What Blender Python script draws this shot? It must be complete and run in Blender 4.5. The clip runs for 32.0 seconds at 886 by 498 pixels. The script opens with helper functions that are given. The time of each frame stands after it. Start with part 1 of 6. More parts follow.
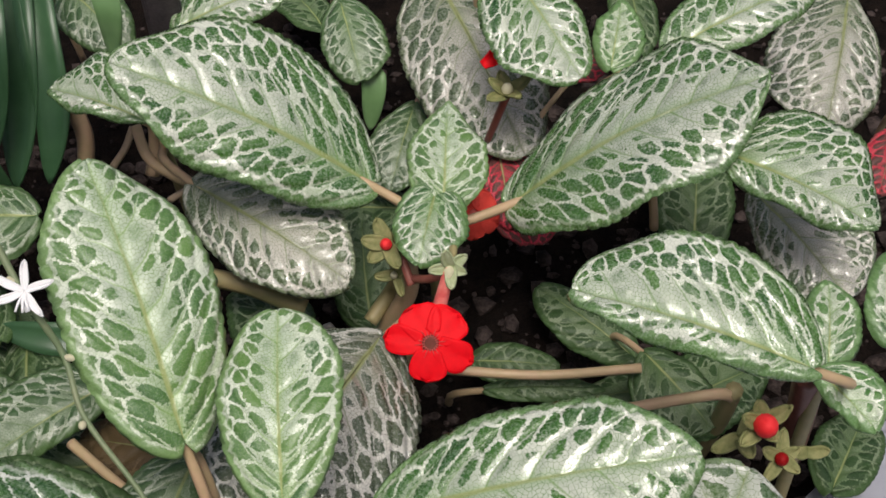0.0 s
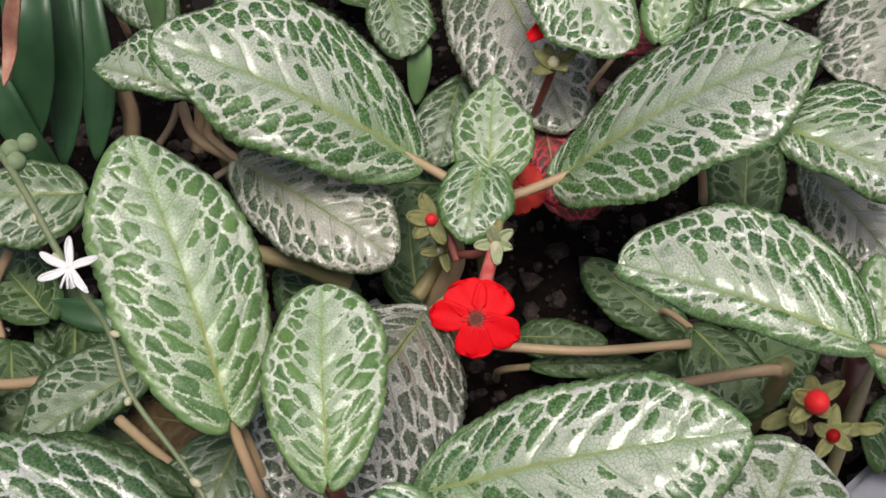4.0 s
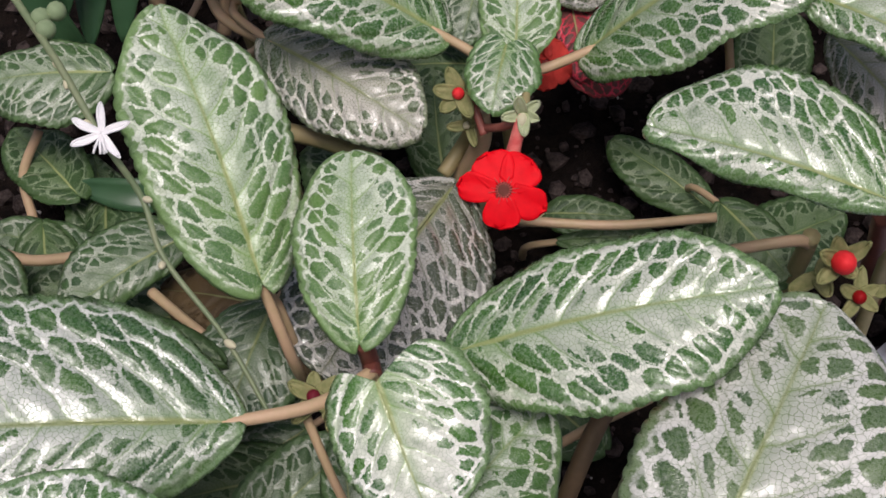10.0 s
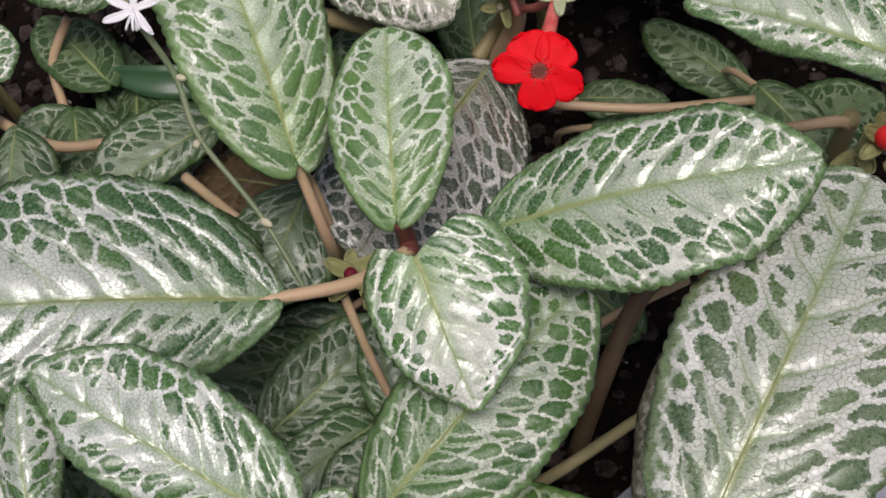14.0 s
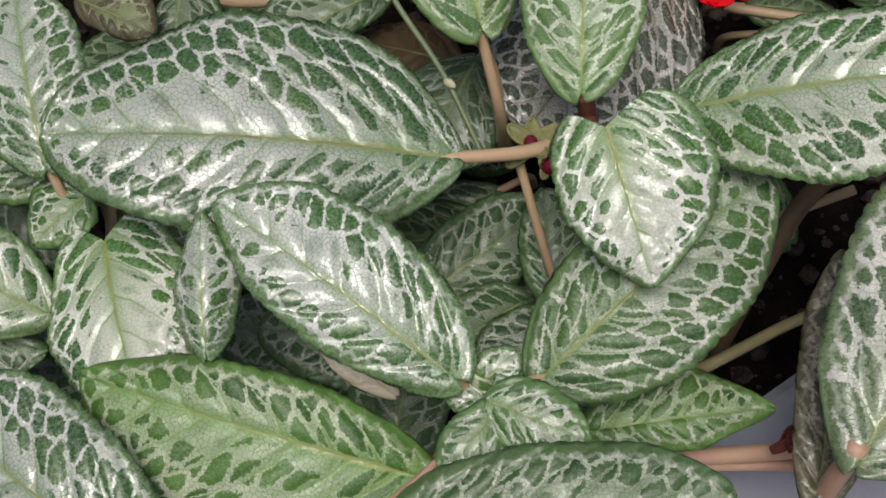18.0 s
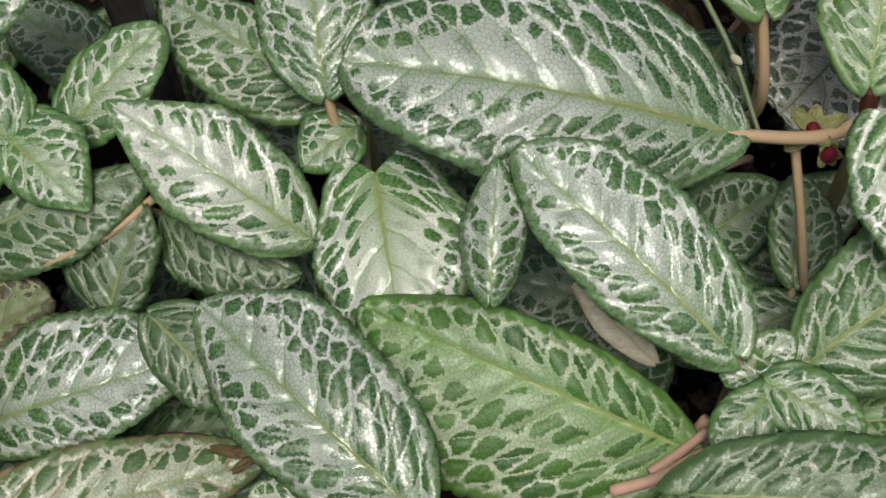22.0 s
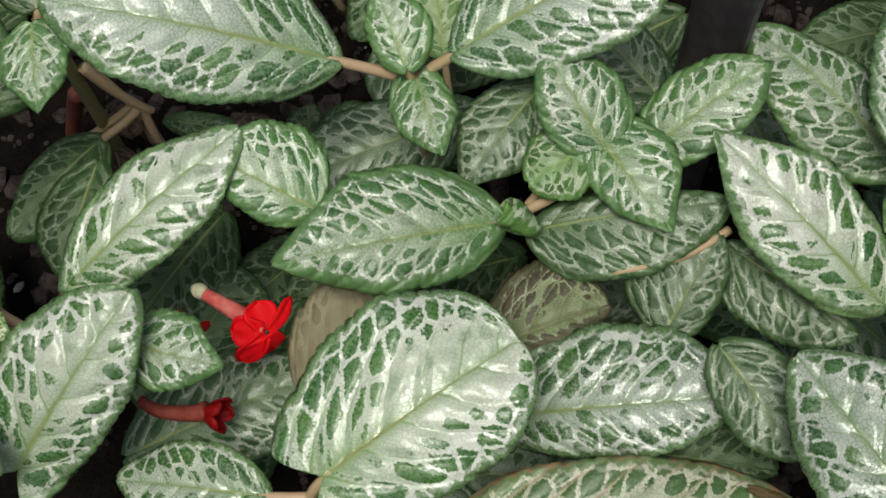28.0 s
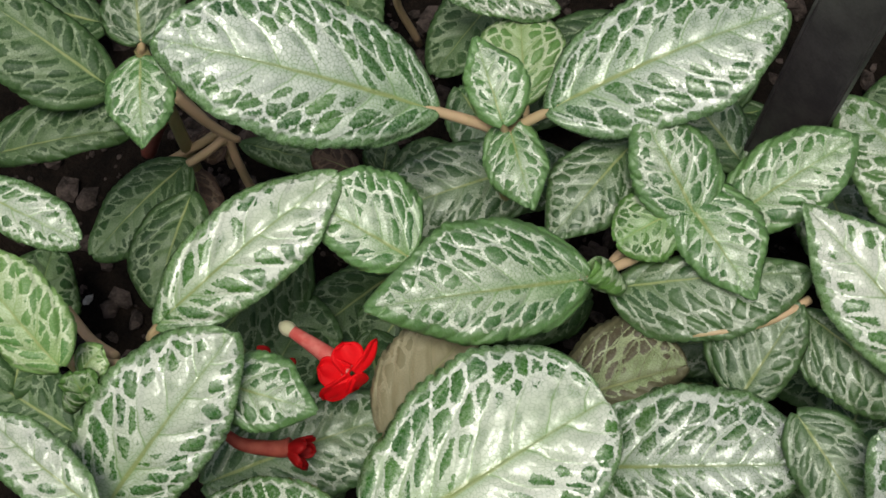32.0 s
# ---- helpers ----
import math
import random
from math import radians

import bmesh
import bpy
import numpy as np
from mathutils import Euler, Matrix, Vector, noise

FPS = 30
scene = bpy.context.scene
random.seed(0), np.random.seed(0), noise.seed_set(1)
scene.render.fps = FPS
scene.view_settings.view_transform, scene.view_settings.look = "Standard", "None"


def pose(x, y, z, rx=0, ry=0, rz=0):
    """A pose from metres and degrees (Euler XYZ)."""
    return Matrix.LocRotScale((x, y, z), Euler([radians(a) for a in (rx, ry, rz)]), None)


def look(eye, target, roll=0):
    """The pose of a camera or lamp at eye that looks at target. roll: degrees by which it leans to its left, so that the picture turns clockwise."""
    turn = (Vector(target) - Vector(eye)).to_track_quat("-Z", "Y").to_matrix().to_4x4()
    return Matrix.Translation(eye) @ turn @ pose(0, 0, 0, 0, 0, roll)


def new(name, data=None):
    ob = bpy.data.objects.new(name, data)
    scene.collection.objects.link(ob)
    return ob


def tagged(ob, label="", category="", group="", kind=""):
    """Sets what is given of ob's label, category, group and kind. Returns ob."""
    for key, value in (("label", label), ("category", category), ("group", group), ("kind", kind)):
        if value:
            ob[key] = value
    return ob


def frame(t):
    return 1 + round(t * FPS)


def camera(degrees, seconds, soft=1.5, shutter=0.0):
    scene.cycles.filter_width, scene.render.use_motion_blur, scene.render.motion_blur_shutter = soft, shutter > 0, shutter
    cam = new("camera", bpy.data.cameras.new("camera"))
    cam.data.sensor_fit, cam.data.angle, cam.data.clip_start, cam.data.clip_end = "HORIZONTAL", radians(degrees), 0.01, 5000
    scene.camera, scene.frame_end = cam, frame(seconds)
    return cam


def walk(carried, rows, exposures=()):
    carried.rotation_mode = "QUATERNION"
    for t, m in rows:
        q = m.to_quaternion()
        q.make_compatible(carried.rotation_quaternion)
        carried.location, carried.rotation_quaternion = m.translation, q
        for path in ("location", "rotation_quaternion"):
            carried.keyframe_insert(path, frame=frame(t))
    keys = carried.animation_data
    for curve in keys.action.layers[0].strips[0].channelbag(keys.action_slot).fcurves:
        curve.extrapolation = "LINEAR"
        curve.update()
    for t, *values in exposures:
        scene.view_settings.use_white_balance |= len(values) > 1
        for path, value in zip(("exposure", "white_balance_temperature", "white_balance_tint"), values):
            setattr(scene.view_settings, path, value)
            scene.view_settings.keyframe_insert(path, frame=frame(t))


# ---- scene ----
cam = camera(36.0, 32.0, soft=1.6)
PATH = [
    (0, (0.00454, -0.21794, 0.39802), (0.00378, -0.00414, 0.12091), -0.26),
    (0.5, (0.00452, -0.21700, 0.39654), (-0.00031, -0.00423, 0.11868), -0.86),
    (1, (0.00528, -0.21771, 0.39637), (-0.00389, -0.00665, 0.11732), -1.80),
    (1.5, (0.00757, -0.21776, 0.39626), (-0.00363, -0.00792, 0.11636), -3.07),
    (2, (0.00852, -0.21828, 0.39718), (-0.00294, -0.00927, 0.11667), -3.49),
    (2.5, (0.00803, -0.21863, 0.39658), (-0.00319, -0.00930, 0.11630), -3.85),
    (3, (0.00828, -0.21780, 0.39531), (-0.00310, -0.00844, 0.11506), -4.02),
    (3.5, (0.00588, -0.21705, 0.39497), (-0.00669, -0.00782, 0.11468), -3.61),
    (5.5, (0.00695, -0.21622, 0.39584), (-0.00857, -0.00754, 0.11528), -3.41),
    (6, (0.00791, -0.21811, 0.39480), (-0.00707, -0.00974, 0.11399), -3.26),
    (6.5, (0.01033, -0.21679, 0.39414), (-0.00339, -0.00857, 0.11314), -3.31),
    (7, (0.00842, -0.21766, 0.39149), (-0.00621, -0.01059, 0.10970), -3.73),
    (7.5, (0.00775, -0.21926, 0.39062), (-0.00881, -0.01384, 0.10773), -4.14),
    (8, (0.00809, -0.22009, 0.38956), (-0.01069, -0.01849, 0.10407), -4.60),
    (8.5, (0.00942, -0.22063, 0.39013), (-0.01106, -0.02331, 0.10177), -5.08),
    (9, (0.00886, -0.22328, 0.38979), (-0.01126, -0.02830, 0.09983), -5.28),
    (9.5, (0.00612, -0.22593, 0.39051), (-0.01442, -0.03252, 0.09953), -5.61),
    (10, (0.00402, -0.22825, 0.39006), (-0.01526, -0.03706, 0.09753), -5.35),
    (10.5, (0.00288, -0.22868, 0.38817), (-0.01470, -0.04013, 0.09383), -4.62),
    (11, (0.00178, -0.22909, 0.38638), (-0.01642, -0.04399, 0.08989), -4.46),
    (11.5, (0.00256, -0.22985, 0.38625), (-0.01730, -0.04828, 0.08770), -5.12),
    (12, (0.00063, -0.23076, 0.38429), (-0.02189, -0.05286, 0.08372), -6.02),
    (12.5, (0.00128, -0.23035, 0.38430), (-0.02308, -0.05604, 0.08177), -6.51),
    (13, (0.00317, -0.23086, 0.38441), (-0.02218, -0.05865, 0.08076), -7.63),
    (13.5, (0.00173, -0.23162, 0.38397), (-0.02418, -0.06035, 0.07984), -8.18),
    (15.5, (-0.00678, -0.24012, 0.38167), (-0.03223, -0.06725, 0.07841), -6.11),
    (16, (-0.01339, -0.23975, 0.38001), (-0.04030, -0.06869, 0.07584), -5.66),
    (16.5, (-0.01671, -0.24433, 0.37875), (-0.04750, -0.07495, 0.07402), -5.85),
    (17, (-0.01897, -0.24721, 0.37743), (-0.05252, -0.08207, 0.07067), -6.16),
    (17.5, (-0.02350, -0.24860, 0.37737), (-0.05922, -0.08801, 0.06845), -6.56),
    (18, (-0.02622, -0.24977, 0.37692), (-0.06587, -0.09348, 0.06627), -7.19),
    (18.5, (-0.02949, -0.25046, 0.37605), (-0.07059, -0.09739, 0.06399), -7.22),
    (19, (-0.03511, -0.24870, 0.37682), (-0.07761, -0.09831, 0.06365), -6.52),
    (19.5, (-0.03839, -0.25114, 0.37671), (-0.08458, -0.10167, 0.06363), -6.94),
    (20, (-0.04473, -0.25164, 0.37734), (-0.09168, -0.10301, 0.06395), -6.12),
    (20.5, (-0.05222, -0.25263, 0.37859), (-0.09920, -0.10466, 0.06491), -5.75),
    (21, (-0.05893, -0.25448, 0.37965), (-0.10546, -0.10693, 0.06570), -5.04),
    (21.5, (-0.07094, -0.25874, 0.38002), (-0.11408, -0.11195, 0.06523), -3.21),
    (22, (-0.08377, -0.26074, 0.38116), (-0.12569, -0.11616, 0.06518), -1.73),
    (22.5, (-0.09177, -0.26547, 0.38148), (-0.13444, -0.12145, 0.06535), -0.78),
    (23, (-0.09712, -0.26492, 0.38211), (-0.14168, -0.12337, 0.06513), -0.65),
    (23.5, (-0.10822, -0.26881, 0.38115), (-0.15260, -0.12764, 0.06397), 0.40),
    (24, (-0.11700, -0.27445, 0.38096), (-0.16311, -0.13142, 0.06486), 1.09),
    (24.5, (-0.12489, -0.27816, 0.37949), (-0.17374, -0.13397, 0.06433), 1.29),
    (26.5, (-0.16377, -0.28224, 0.38721), (-0.21817, -0.14562, 0.06960), 2.02),
    (27, (-0.16887, -0.28270, 0.38987), (-0.22848, -0.15096, 0.07113), 1.08),
    (27.5, (-0.17864, -0.28525, 0.39160), (-0.24347, -0.15729, 0.07234), -0.21),
    (28, (-0.18578, -0.28563, 0.39444), (-0.25728, -0.16262, 0.07467), -2.29),
    (28.5, (-0.20318, -0.28524, 0.39848), (-0.27111, -0.16621, 0.07643), -0.63),
    (29, (-0.20845, -0.28645, 0.40248), (-0.27693, -0.16929, 0.07985), -0.39),
    (29.5, (-0.21287, -0.28603, 0.40656), (-0.27837, -0.16944, 0.08311), 0.54),
    (30, (-0.21946, -0.28820, 0.40716), (-0.28230, -0.16867, 0.08426), 2.13),
    (30.5, (-0.22284, -0.28584, 0.40765), (-0.28738, -0.16885, 0.08415), 1.71),
    (31, (-0.22323, -0.28665, 0.40626), (-0.28628, -0.16796, 0.08310), 3.13),
    (31.5, (-0.22023, -0.28592, 0.40753), (-0.28511, -0.16660, 0.08496), 2.64),
    (32, (-0.21601, -0.28622, 0.40869), (-0.28087, -0.16595, 0.08646), 2.63),
]
walk(cam, [(t, look(eye, target, roll)) for t, eye, target, roll in PATH],
     [(0, -0.40, 6500, 11), (5, -0.40, 6450, 12), (10, -0.50, 6300, 18), (17, -0.68, 6350, 14), (22, -0.71, 6450, 5), (28, -0.70, 6450, 0), (32, -0.56, 6500, 0)])

# ---- daylight through a greenhouse roof ----
SUN_EL, SUN_AZ = 75, 172
world = bpy.data.worlds.new("sky")
scene.world = world
world.use_nodes = True
wn = world.node_tree
sky = wn.nodes.new("ShaderNodeTexSky")
sky.sky_type, sky.sun_disc = "NISHITA", False
sky.sun_elevation, sky.sun_rotation = radians(SUN_EL), radians(SUN_AZ)
sky.air_density, sky.dust_density = 0.7, 7.0
wn.links.new(sky.outputs[0], wn.nodes["Background"].inputs[0])
wn.nodes["Background"].inputs[1].default_value = 0.10
sun = new("sun", bpy.data.lights.new("sun", "SUN"))
sun.data.energy, sun.data.angle, sun.data.color = 2.45, radians(25), (1, 0.965, 0.90)
az, el = radians(SUN_AZ), radians(SUN_EL)
sun.matrix_world = look((math.sin(az) * math.cos(el), math.cos(az) * math.cos(el), math.sin(el)), (0, 0, 0))

# ---- materials ----
def material(name):
    m = bpy.data.materials.new(name)
    m.use_nodes = True
    return m, m.node_tree, m.node_tree.nodes["Principled BSDF"]


def node(tree, kind, *ins, **sets):
    n = tree.nodes.new("ShaderNode" + kind)
    if "operation" in sets:
        n.operation = sets["operation"]
    if "interpolation_type" in sets:
        n.interpolation_type = sets["interpolation_type"]
    if "uv_map" in sets:
        n.uv_map = sets["uv_map"]
    if "attribute_name" in sets:
        n.attribute_name = sets["attribute_name"]
    if "feature" in sets:
        n.voronoi_dimensions, n.feature = sets["voronoi_dimensions"], sets["feature"]
    for i, v in enumerate(ins):
        if v is None:
            continue
        if isinstance(v, bpy.types.NodeSocket):
            tree.links.new(v, n.inputs[i])
        else:
            n.inputs[i].default_value = v
    return n


def calc(tree, op, a, b=None, c=None):
    return node(tree, "Math", a, b, c, operation=op).outputs[0]


def ramp(tree, x, lo, hi, a=0.0, b=1.0):
    n = node(tree, "MapRange", x, lo, hi, a, b, interpolation_type="SMOOTHSTEP")
    return n.outputs[0]


def mix(tree, fac, a, b):
    n = tree.nodes.new("ShaderNodeMix")
    n.data_type = "RGBA"
    for i, v in ((0, fac), (6, a), (7, b)):
        if isinstance(v, bpy.types.NodeSocket):
            tree.links.new(v, n.inputs[i])
        elif isinstance(v, tuple):
            n.inputs[i].default_value = (*v, 1)
        else:
            n.inputs[i].default_value = v
    return n.outputs[2]


def noise_of(tree, where, scale, detail=3.0, rough=0.55):
    n = node(tree, "TexNoise")
    if where is not None:
        tree.links.new(where, n.inputs["Vector"])
    n.inputs["Scale"].default_value, n.inputs["Detail"].default_value, n.inputs["Roughness"].default_value = scale, detail, rough
    return n.outputs[0]


def leaf_material(name, silver, green, vein, margin, cover, gloss, edge=None, net=0.8, shine=0.75, relief=0.5):
    """A quilted leaf: rows of green cells between pale veins, a silver field round the midrib, a green margin."""
    m, t, b = material(name)
    uv = node(t, "UVMap", uv_map="UVMap").outputs[0]
    flat = node(t, "SeparateXYZ", uv)
    along = node(t, "Attribute", attribute_name="along").outputs[2]
    au = node(t, "Attribute", attribute_name="across").outputs[2]
    rand = node(t, "ObjectInfo").outputs["Random"]
    obj = node(t, "TexCoord").outputs["Object"]
    wob = noise_of(t, obj, 110, 2)
    wob2 = noise_of(t, node(t, "VectorMath", obj, (3.1, 1.7, 5.3)).outputs[0], 110, 2)
    fine = noise_of(t, obj, 1100, 3, 0.6)
    grain = noise_of(t, obj, 3200, 2, 0.6)
    broad = noise_of(t, obj, 75, 2)
    patch = noise_of(t, obj, 30, 2)
    field, line, strip, links = cover
    # crackle of the finest veins; the edges of the pattern follow its small islands
    jit = node(t, "VectorMath", uv, node(t, "CombineXYZ", calc(t, "MULTIPLY", fine, 0.25), calc(t, "MULTIPLY", fine, -0.2), 0.0).outputs[0]).outputs[0]
    isle = node(t, "TexVoronoi", voronoi_dimensions="2D", feature="F1")
    web = node(t, "TexVoronoi", voronoi_dimensions="2D", feature="DISTANCE_TO_EDGE")
    for n, size in ((isle, 5.2), (web, 3.5)):
        t.links.new(jit, n.inputs["Vector"])
        n.inputs["Scale"].default_value = size
    at = node(t, "SeparateXYZ", isle.outputs["Position"])
    x = calc(t, "ADD", calc(t, "MULTIPLY", flat.outputs[0], 0.45), calc(t, "MULTIPLY", at.outputs[0], 0.55))
    y = calc(t, "ADD", calc(t, "MULTIPLY", flat.outputs[1], 0.45), calc(t, "MULTIPLY", at.outputs[1], 0.55))

    def lanes(px, py):
        """Which strip between side veins a point lies in: they run slantwise from the midrib and bend towards the tip."""
        out = calc(t, "ABSOLUTE", px)
        turn = calc(t, "MULTIPLY", calc(t, "POWER", au, 1.5), 0.55)
        s = calc(t, "SUBTRACT", calc(t, "MULTIPLY", py, 0.78), calc(t, "MULTIPLY", out, calc(t, "ADD", turn, 0.60)))
        s = calc(t, "ADD", s, calc(t, "MULTIPLY", calc(t, "SUBTRACT", wob, 0.5), 0.7))
        s = calc(t, "ADD", s, calc(t, "MULTIPLY", calc(t, "GREATER_THAN", px, 0.0), 0.9))
        return calc(t, "ADD", calc(t, "MULTIPLY", s, 1 / 2.1), 30.0), out

    lane, ax = lanes(x, y)
    off = calc(t, "PINGPONG", lane, 0.5)
    true_off = calc(t, "PINGPONG", lanes(flat.outputs[0], flat.outputs[1])[0], 0.5)
    # cells slant with the side veins and lie in rings inside the margin
    inset = calc(t, "SUBTRACT", calc(t, "DIVIDE", calc(t, "ABSOLUTE", flat.outputs[0]), calc(t, "MAXIMUM", au, 0.01)), ax)
    slant = calc(t, "ADD", calc(t, "MULTIPLY", y, 0.76), calc(t, "MULTIPLY", ax, -0.42))
    lat = calc(t, "ADD", calc(t, "ADD", slant, calc(t, "MULTIPLY", wob, 0.6)), calc(t, "MULTIPLY", calc(t, "SIGN", x), 400.0))
    lat = calc(t, "ADD", lat, calc(t, "FLOOR", calc(t, "MULTIPLY", rand, 57.0)))
    row = calc(t, "ADD", calc(t, "MULTIPLY", inset, 0.62), calc(t, "MULTIPLY", wob2, 0.8))
    where = node(t, "CombineXYZ", lat, row, 0.0).outputs[0]
    vor = node(t, "TexVoronoi", voronoi_dimensions="2D", feature="DISTANCE_TO_EDGE")
    rnd = node(t, "TexVoronoi", voronoi_dimensions="2D", feature="F1")
    for n in (vor, rnd):
        t.links.new(where, n.inputs["Vector"])
        n.inputs["Scale"].default_value, n.inputs["Randomness"].default_value = 1.0, 0.7
    tone = node(t, "SeparateXYZ", rnd.outputs["Color"])
    own, own2 = tone.outputs[0], tone.outputs[1]
    rag = calc(t, "ADD", calc(t, "MULTIPLY", calc(t, "SUBTRACT", fine, 0.5), 0.30), calc(t, "MULTIPLY", calc(t, "SUBTRACT", grain, 0.5), 0.22))
    # the pale field is narrow at the foot and widest past the middle
    reach = calc(t, "MULTIPLY", ramp(t, along, 0.05, 0.72, 0.30, 1.0), calc(t, "ADD", field, calc(t, "MULTIPLY", calc(t, "SUBTRACT", rand, 0.5), 0.12)))
    far = calc(t, "SUBTRACT", calc(t, "ADD", au, calc(t, "MULTIPLY", calc(t, "SUBTRACT", own, 0.5), 0.34)), reach)
    fall = ramp(t, far, -0.20, 0.16, 0.46, 0.0)
    wall = calc(t, "MULTIPLY", ramp(t, au, 0.45, 0.85, line, line * (0.15 + 0.85 * links)), ramp(t, along, 0.10, 0.60, 0.72, 1.0))
    wall = calc(t, "ADD", fall, wall)
    gap = calc(t, "SUBTRACT", vor.outputs["Distance"], wall)
    rib = ramp(t, au, 0.30, 0.90, line * 0.9, line * (0.8 - 2.0 * links))
    lane_gap = calc(t, "MULTIPLY", calc(t, "SUBTRACT", off, calc(t, "ADD", rib, calc(t, "MULTIPLY", fall, 0.35))), 1.7)
    cell = node(t, "Math", gap, lane_gap, 0.14, operation="SMOOTH_MIN").outputs[0]
    cell = node(t, "Math", cell, calc(t, "SUBTRACT", calc(t, "SUBTRACT", 0.60, rnd.outputs["Distance"]), fall), 0.10, operation="SMOOTH_MIN").outputs[0]
    dark = ramp(t, calc(t, "SUBTRACT", cell, calc(t, "MULTIPLY", rag, 0.55)), -0.012, 0.035)
    # half-filled cells, mottled with silver
    dark = calc(t, "MULTIPLY", dark, calc(t, "SUBTRACT", 1.0, calc(t, "MULTIPLY", ramp(t, own2, 0.55, 1.0, 0.0, 0.55), ramp(t, calc(t, "ADD", fine, calc(t, "MULTIPLY", far, -0.5)), 0.35, 0.6))))
    ghost = calc(t, "MULTIPLY", ramp(t, vor.outputs["Distance"], 0.10, 0.32), ramp(t, calc(t, "ADD", own2, calc(t, "MULTIPLY", broad, 0.5)), 0.45, 1.1, 0.0, 0.42))
    dark = calc(t, "MAXIMUM", dark, calc(t, "MULTIPLY", ghost, ramp(t, au, 0.04, 0.2)))
    # green margin behind a wavy pale line
    teeth = calc(t, "PINGPONG", calc(t, "ADD", calc(t, "MULTIPLY", y, 1.0), calc(t, "MULTIPLY", wob, 1.3)), 0.5)
    brink = calc(t, "ADD", calc(t, "ADD", inset, calc(t, "MULTIPLY", rag, 0.8)), calc(t, "MULTIPLY", calc(t, "SUBTRACT", teeth, 0.25), -0.5))
    rim = ramp(t, brink, strip - 0.06, strip + 0.06, 1.0, 0.0)
    dark = calc(t, "MAXIMUM", dark, rim)
    dark = calc(t, "MULTIPLY", dark, ramp(t, calc(t, "ABSOLUTE", calc(t, "SUBTRACT", brink, strip + 0.10)), 0.04, 0.20, 1 - links, 1.0))
    cut = calc(t, "MULTIPLY", ramp(t, teeth, 0.0, 0.08, 1.0, 0.0), ramp(t, inset, 0.0, strip, 0.1 * links, 0.6 * links))
    dark = calc(t, "MULTIPLY", dark, calc(t, "SUBTRACT", 1.0, calc(t, "MULTIPLY", rim, cut)))
    # colours
    netline = calc(t, "MULTIPLY", ramp(t, web.outputs["Distance"], 0.0, 0.10, 1.0, 0.0), ramp(t, wob2, 0.3, 0.6, 0.6, 1.0))
    pale = mix(t, ramp(t, grain, 0.35, 0.7, 0.0, 0.20), silver, vein)
    pale = mix(t, ramp(t, patch, 0.35, 0.75, 0.0, 0.26), pale, margin)
    pale = mix(t, ramp(t, along, 0.0, 0.48, 0.62, 0.0), pale, margin)
    pale = mix(t, ramp(t, au, 0.0, 0.16, 0.45, 0.0), pale, margin)
    pale = mix(t, ramp(t, calc(t, "ADD", au, calc(t, "MULTIPLY", wob, 0.3)), 0.40, 0.85, 0.0, 0.75), pale, mix(t, ramp(t, along, 0.10, 0.60, 0.45, 0.0), vein, margin))
    lip = calc(t, "MULTIPLY", ramp(t, calc(t, "ABSOLUTE", calc(t, "ADD", cell, 0.035)), 0.0, 0.08, 1.0, 0.0), ramp(t, au, 0.2, 0.6, 0.3, 0.8))
    pale = mix(t, lip, pale, vein)
    pale = mix(t, calc(t, "MULTIPLY", netline, calc(t, "MULTIPLY", ramp(t, au, 0.45, 0.9, 1.0, 0.45), net)), pale, mix(t, 0.6, green, margin))
    grn = mix(t, ramp(t, broad, 0.3, 0.8, 0.0, 0.30), green, margin)
    grn = mix(t, calc(t, "MULTIPLY", own, 0.30), grn, margin)
    grn = mix(t, calc(t, "MULTIPLY", ramp(t, calc(t, "ADD", grain, calc(t, "MULTIPLY", fine, 0.6)), 0.7, 1.05), 0.20), grn, vein)
    grn = mix(t, calc(t, "MULTIPLY", netline, 0.30), grn, margin)
    grn = mix(t, calc(t, "MULTIPLY", rim, 0.42), grn, mix(t, 0.25, margin, silver))
    col = mix(t, dark, pale, grn)
    # the veins themselves: thin and greenish, fading outwards
    side = ramp(t, true_off, 0.0, 0.022, 1.0, 0.0)
    col = mix(t, calc(t, "MULTIPLY", ramp(t, true_off, 0.0, 0.085, 0.40, 0.0), ramp(t, au, 0.1, 0.75, 1.0, 0.0)), col, margin)
    col = mix(t, calc(t, "MULTIPLY", side, ramp(t, au, 0.05, 0.9, 0.70, 0.10)), col, mix(t, 0.35, margin, (0.16, 0.20, 0.08)))
    mid = ramp(t, calc(t, "MULTIPLY", au, ramp(t, along, 0.0, 1.0, 0.85, 3.0)), 0.022, 0.075, 1.0, 0.0)
    col = mix(t, calc(t, "MULTIPLY", mid, ramp(t, along, 0.2, 0.9, 0.92, 0.35)), col, mix(t, 0.15, (0.36, 0.40, 0.16), margin))
    if edge:
        worn = calc(t, "MULTIPLY", ramp(t, brink, 0.04, 0.26, 1.0, 0.0), ramp(t, broad, 0.35, 0.60))
        col = mix(t, calc(t, "MULTIPLY", calc(t, "MAXIMUM", worn, calc(t, "MULTIPLY", calc(t, "MULTIPLY", ramp(t, true_off, 0.0, 0.13, 1.0, 0.0), ramp(t, broad, 0.30, 0.55)), 0.7)), 0.9), col, edge)
    tint = node(t, "HueSaturation")
    t.links.new(col, tint.inputs["Color"])
    t.links.new(ramp(t, rand, 0.0, 1.0, 0.88, 1.1), tint.inputs["Value"])
    t.links.new(tint.outputs[0], b.inputs["Base Color"])
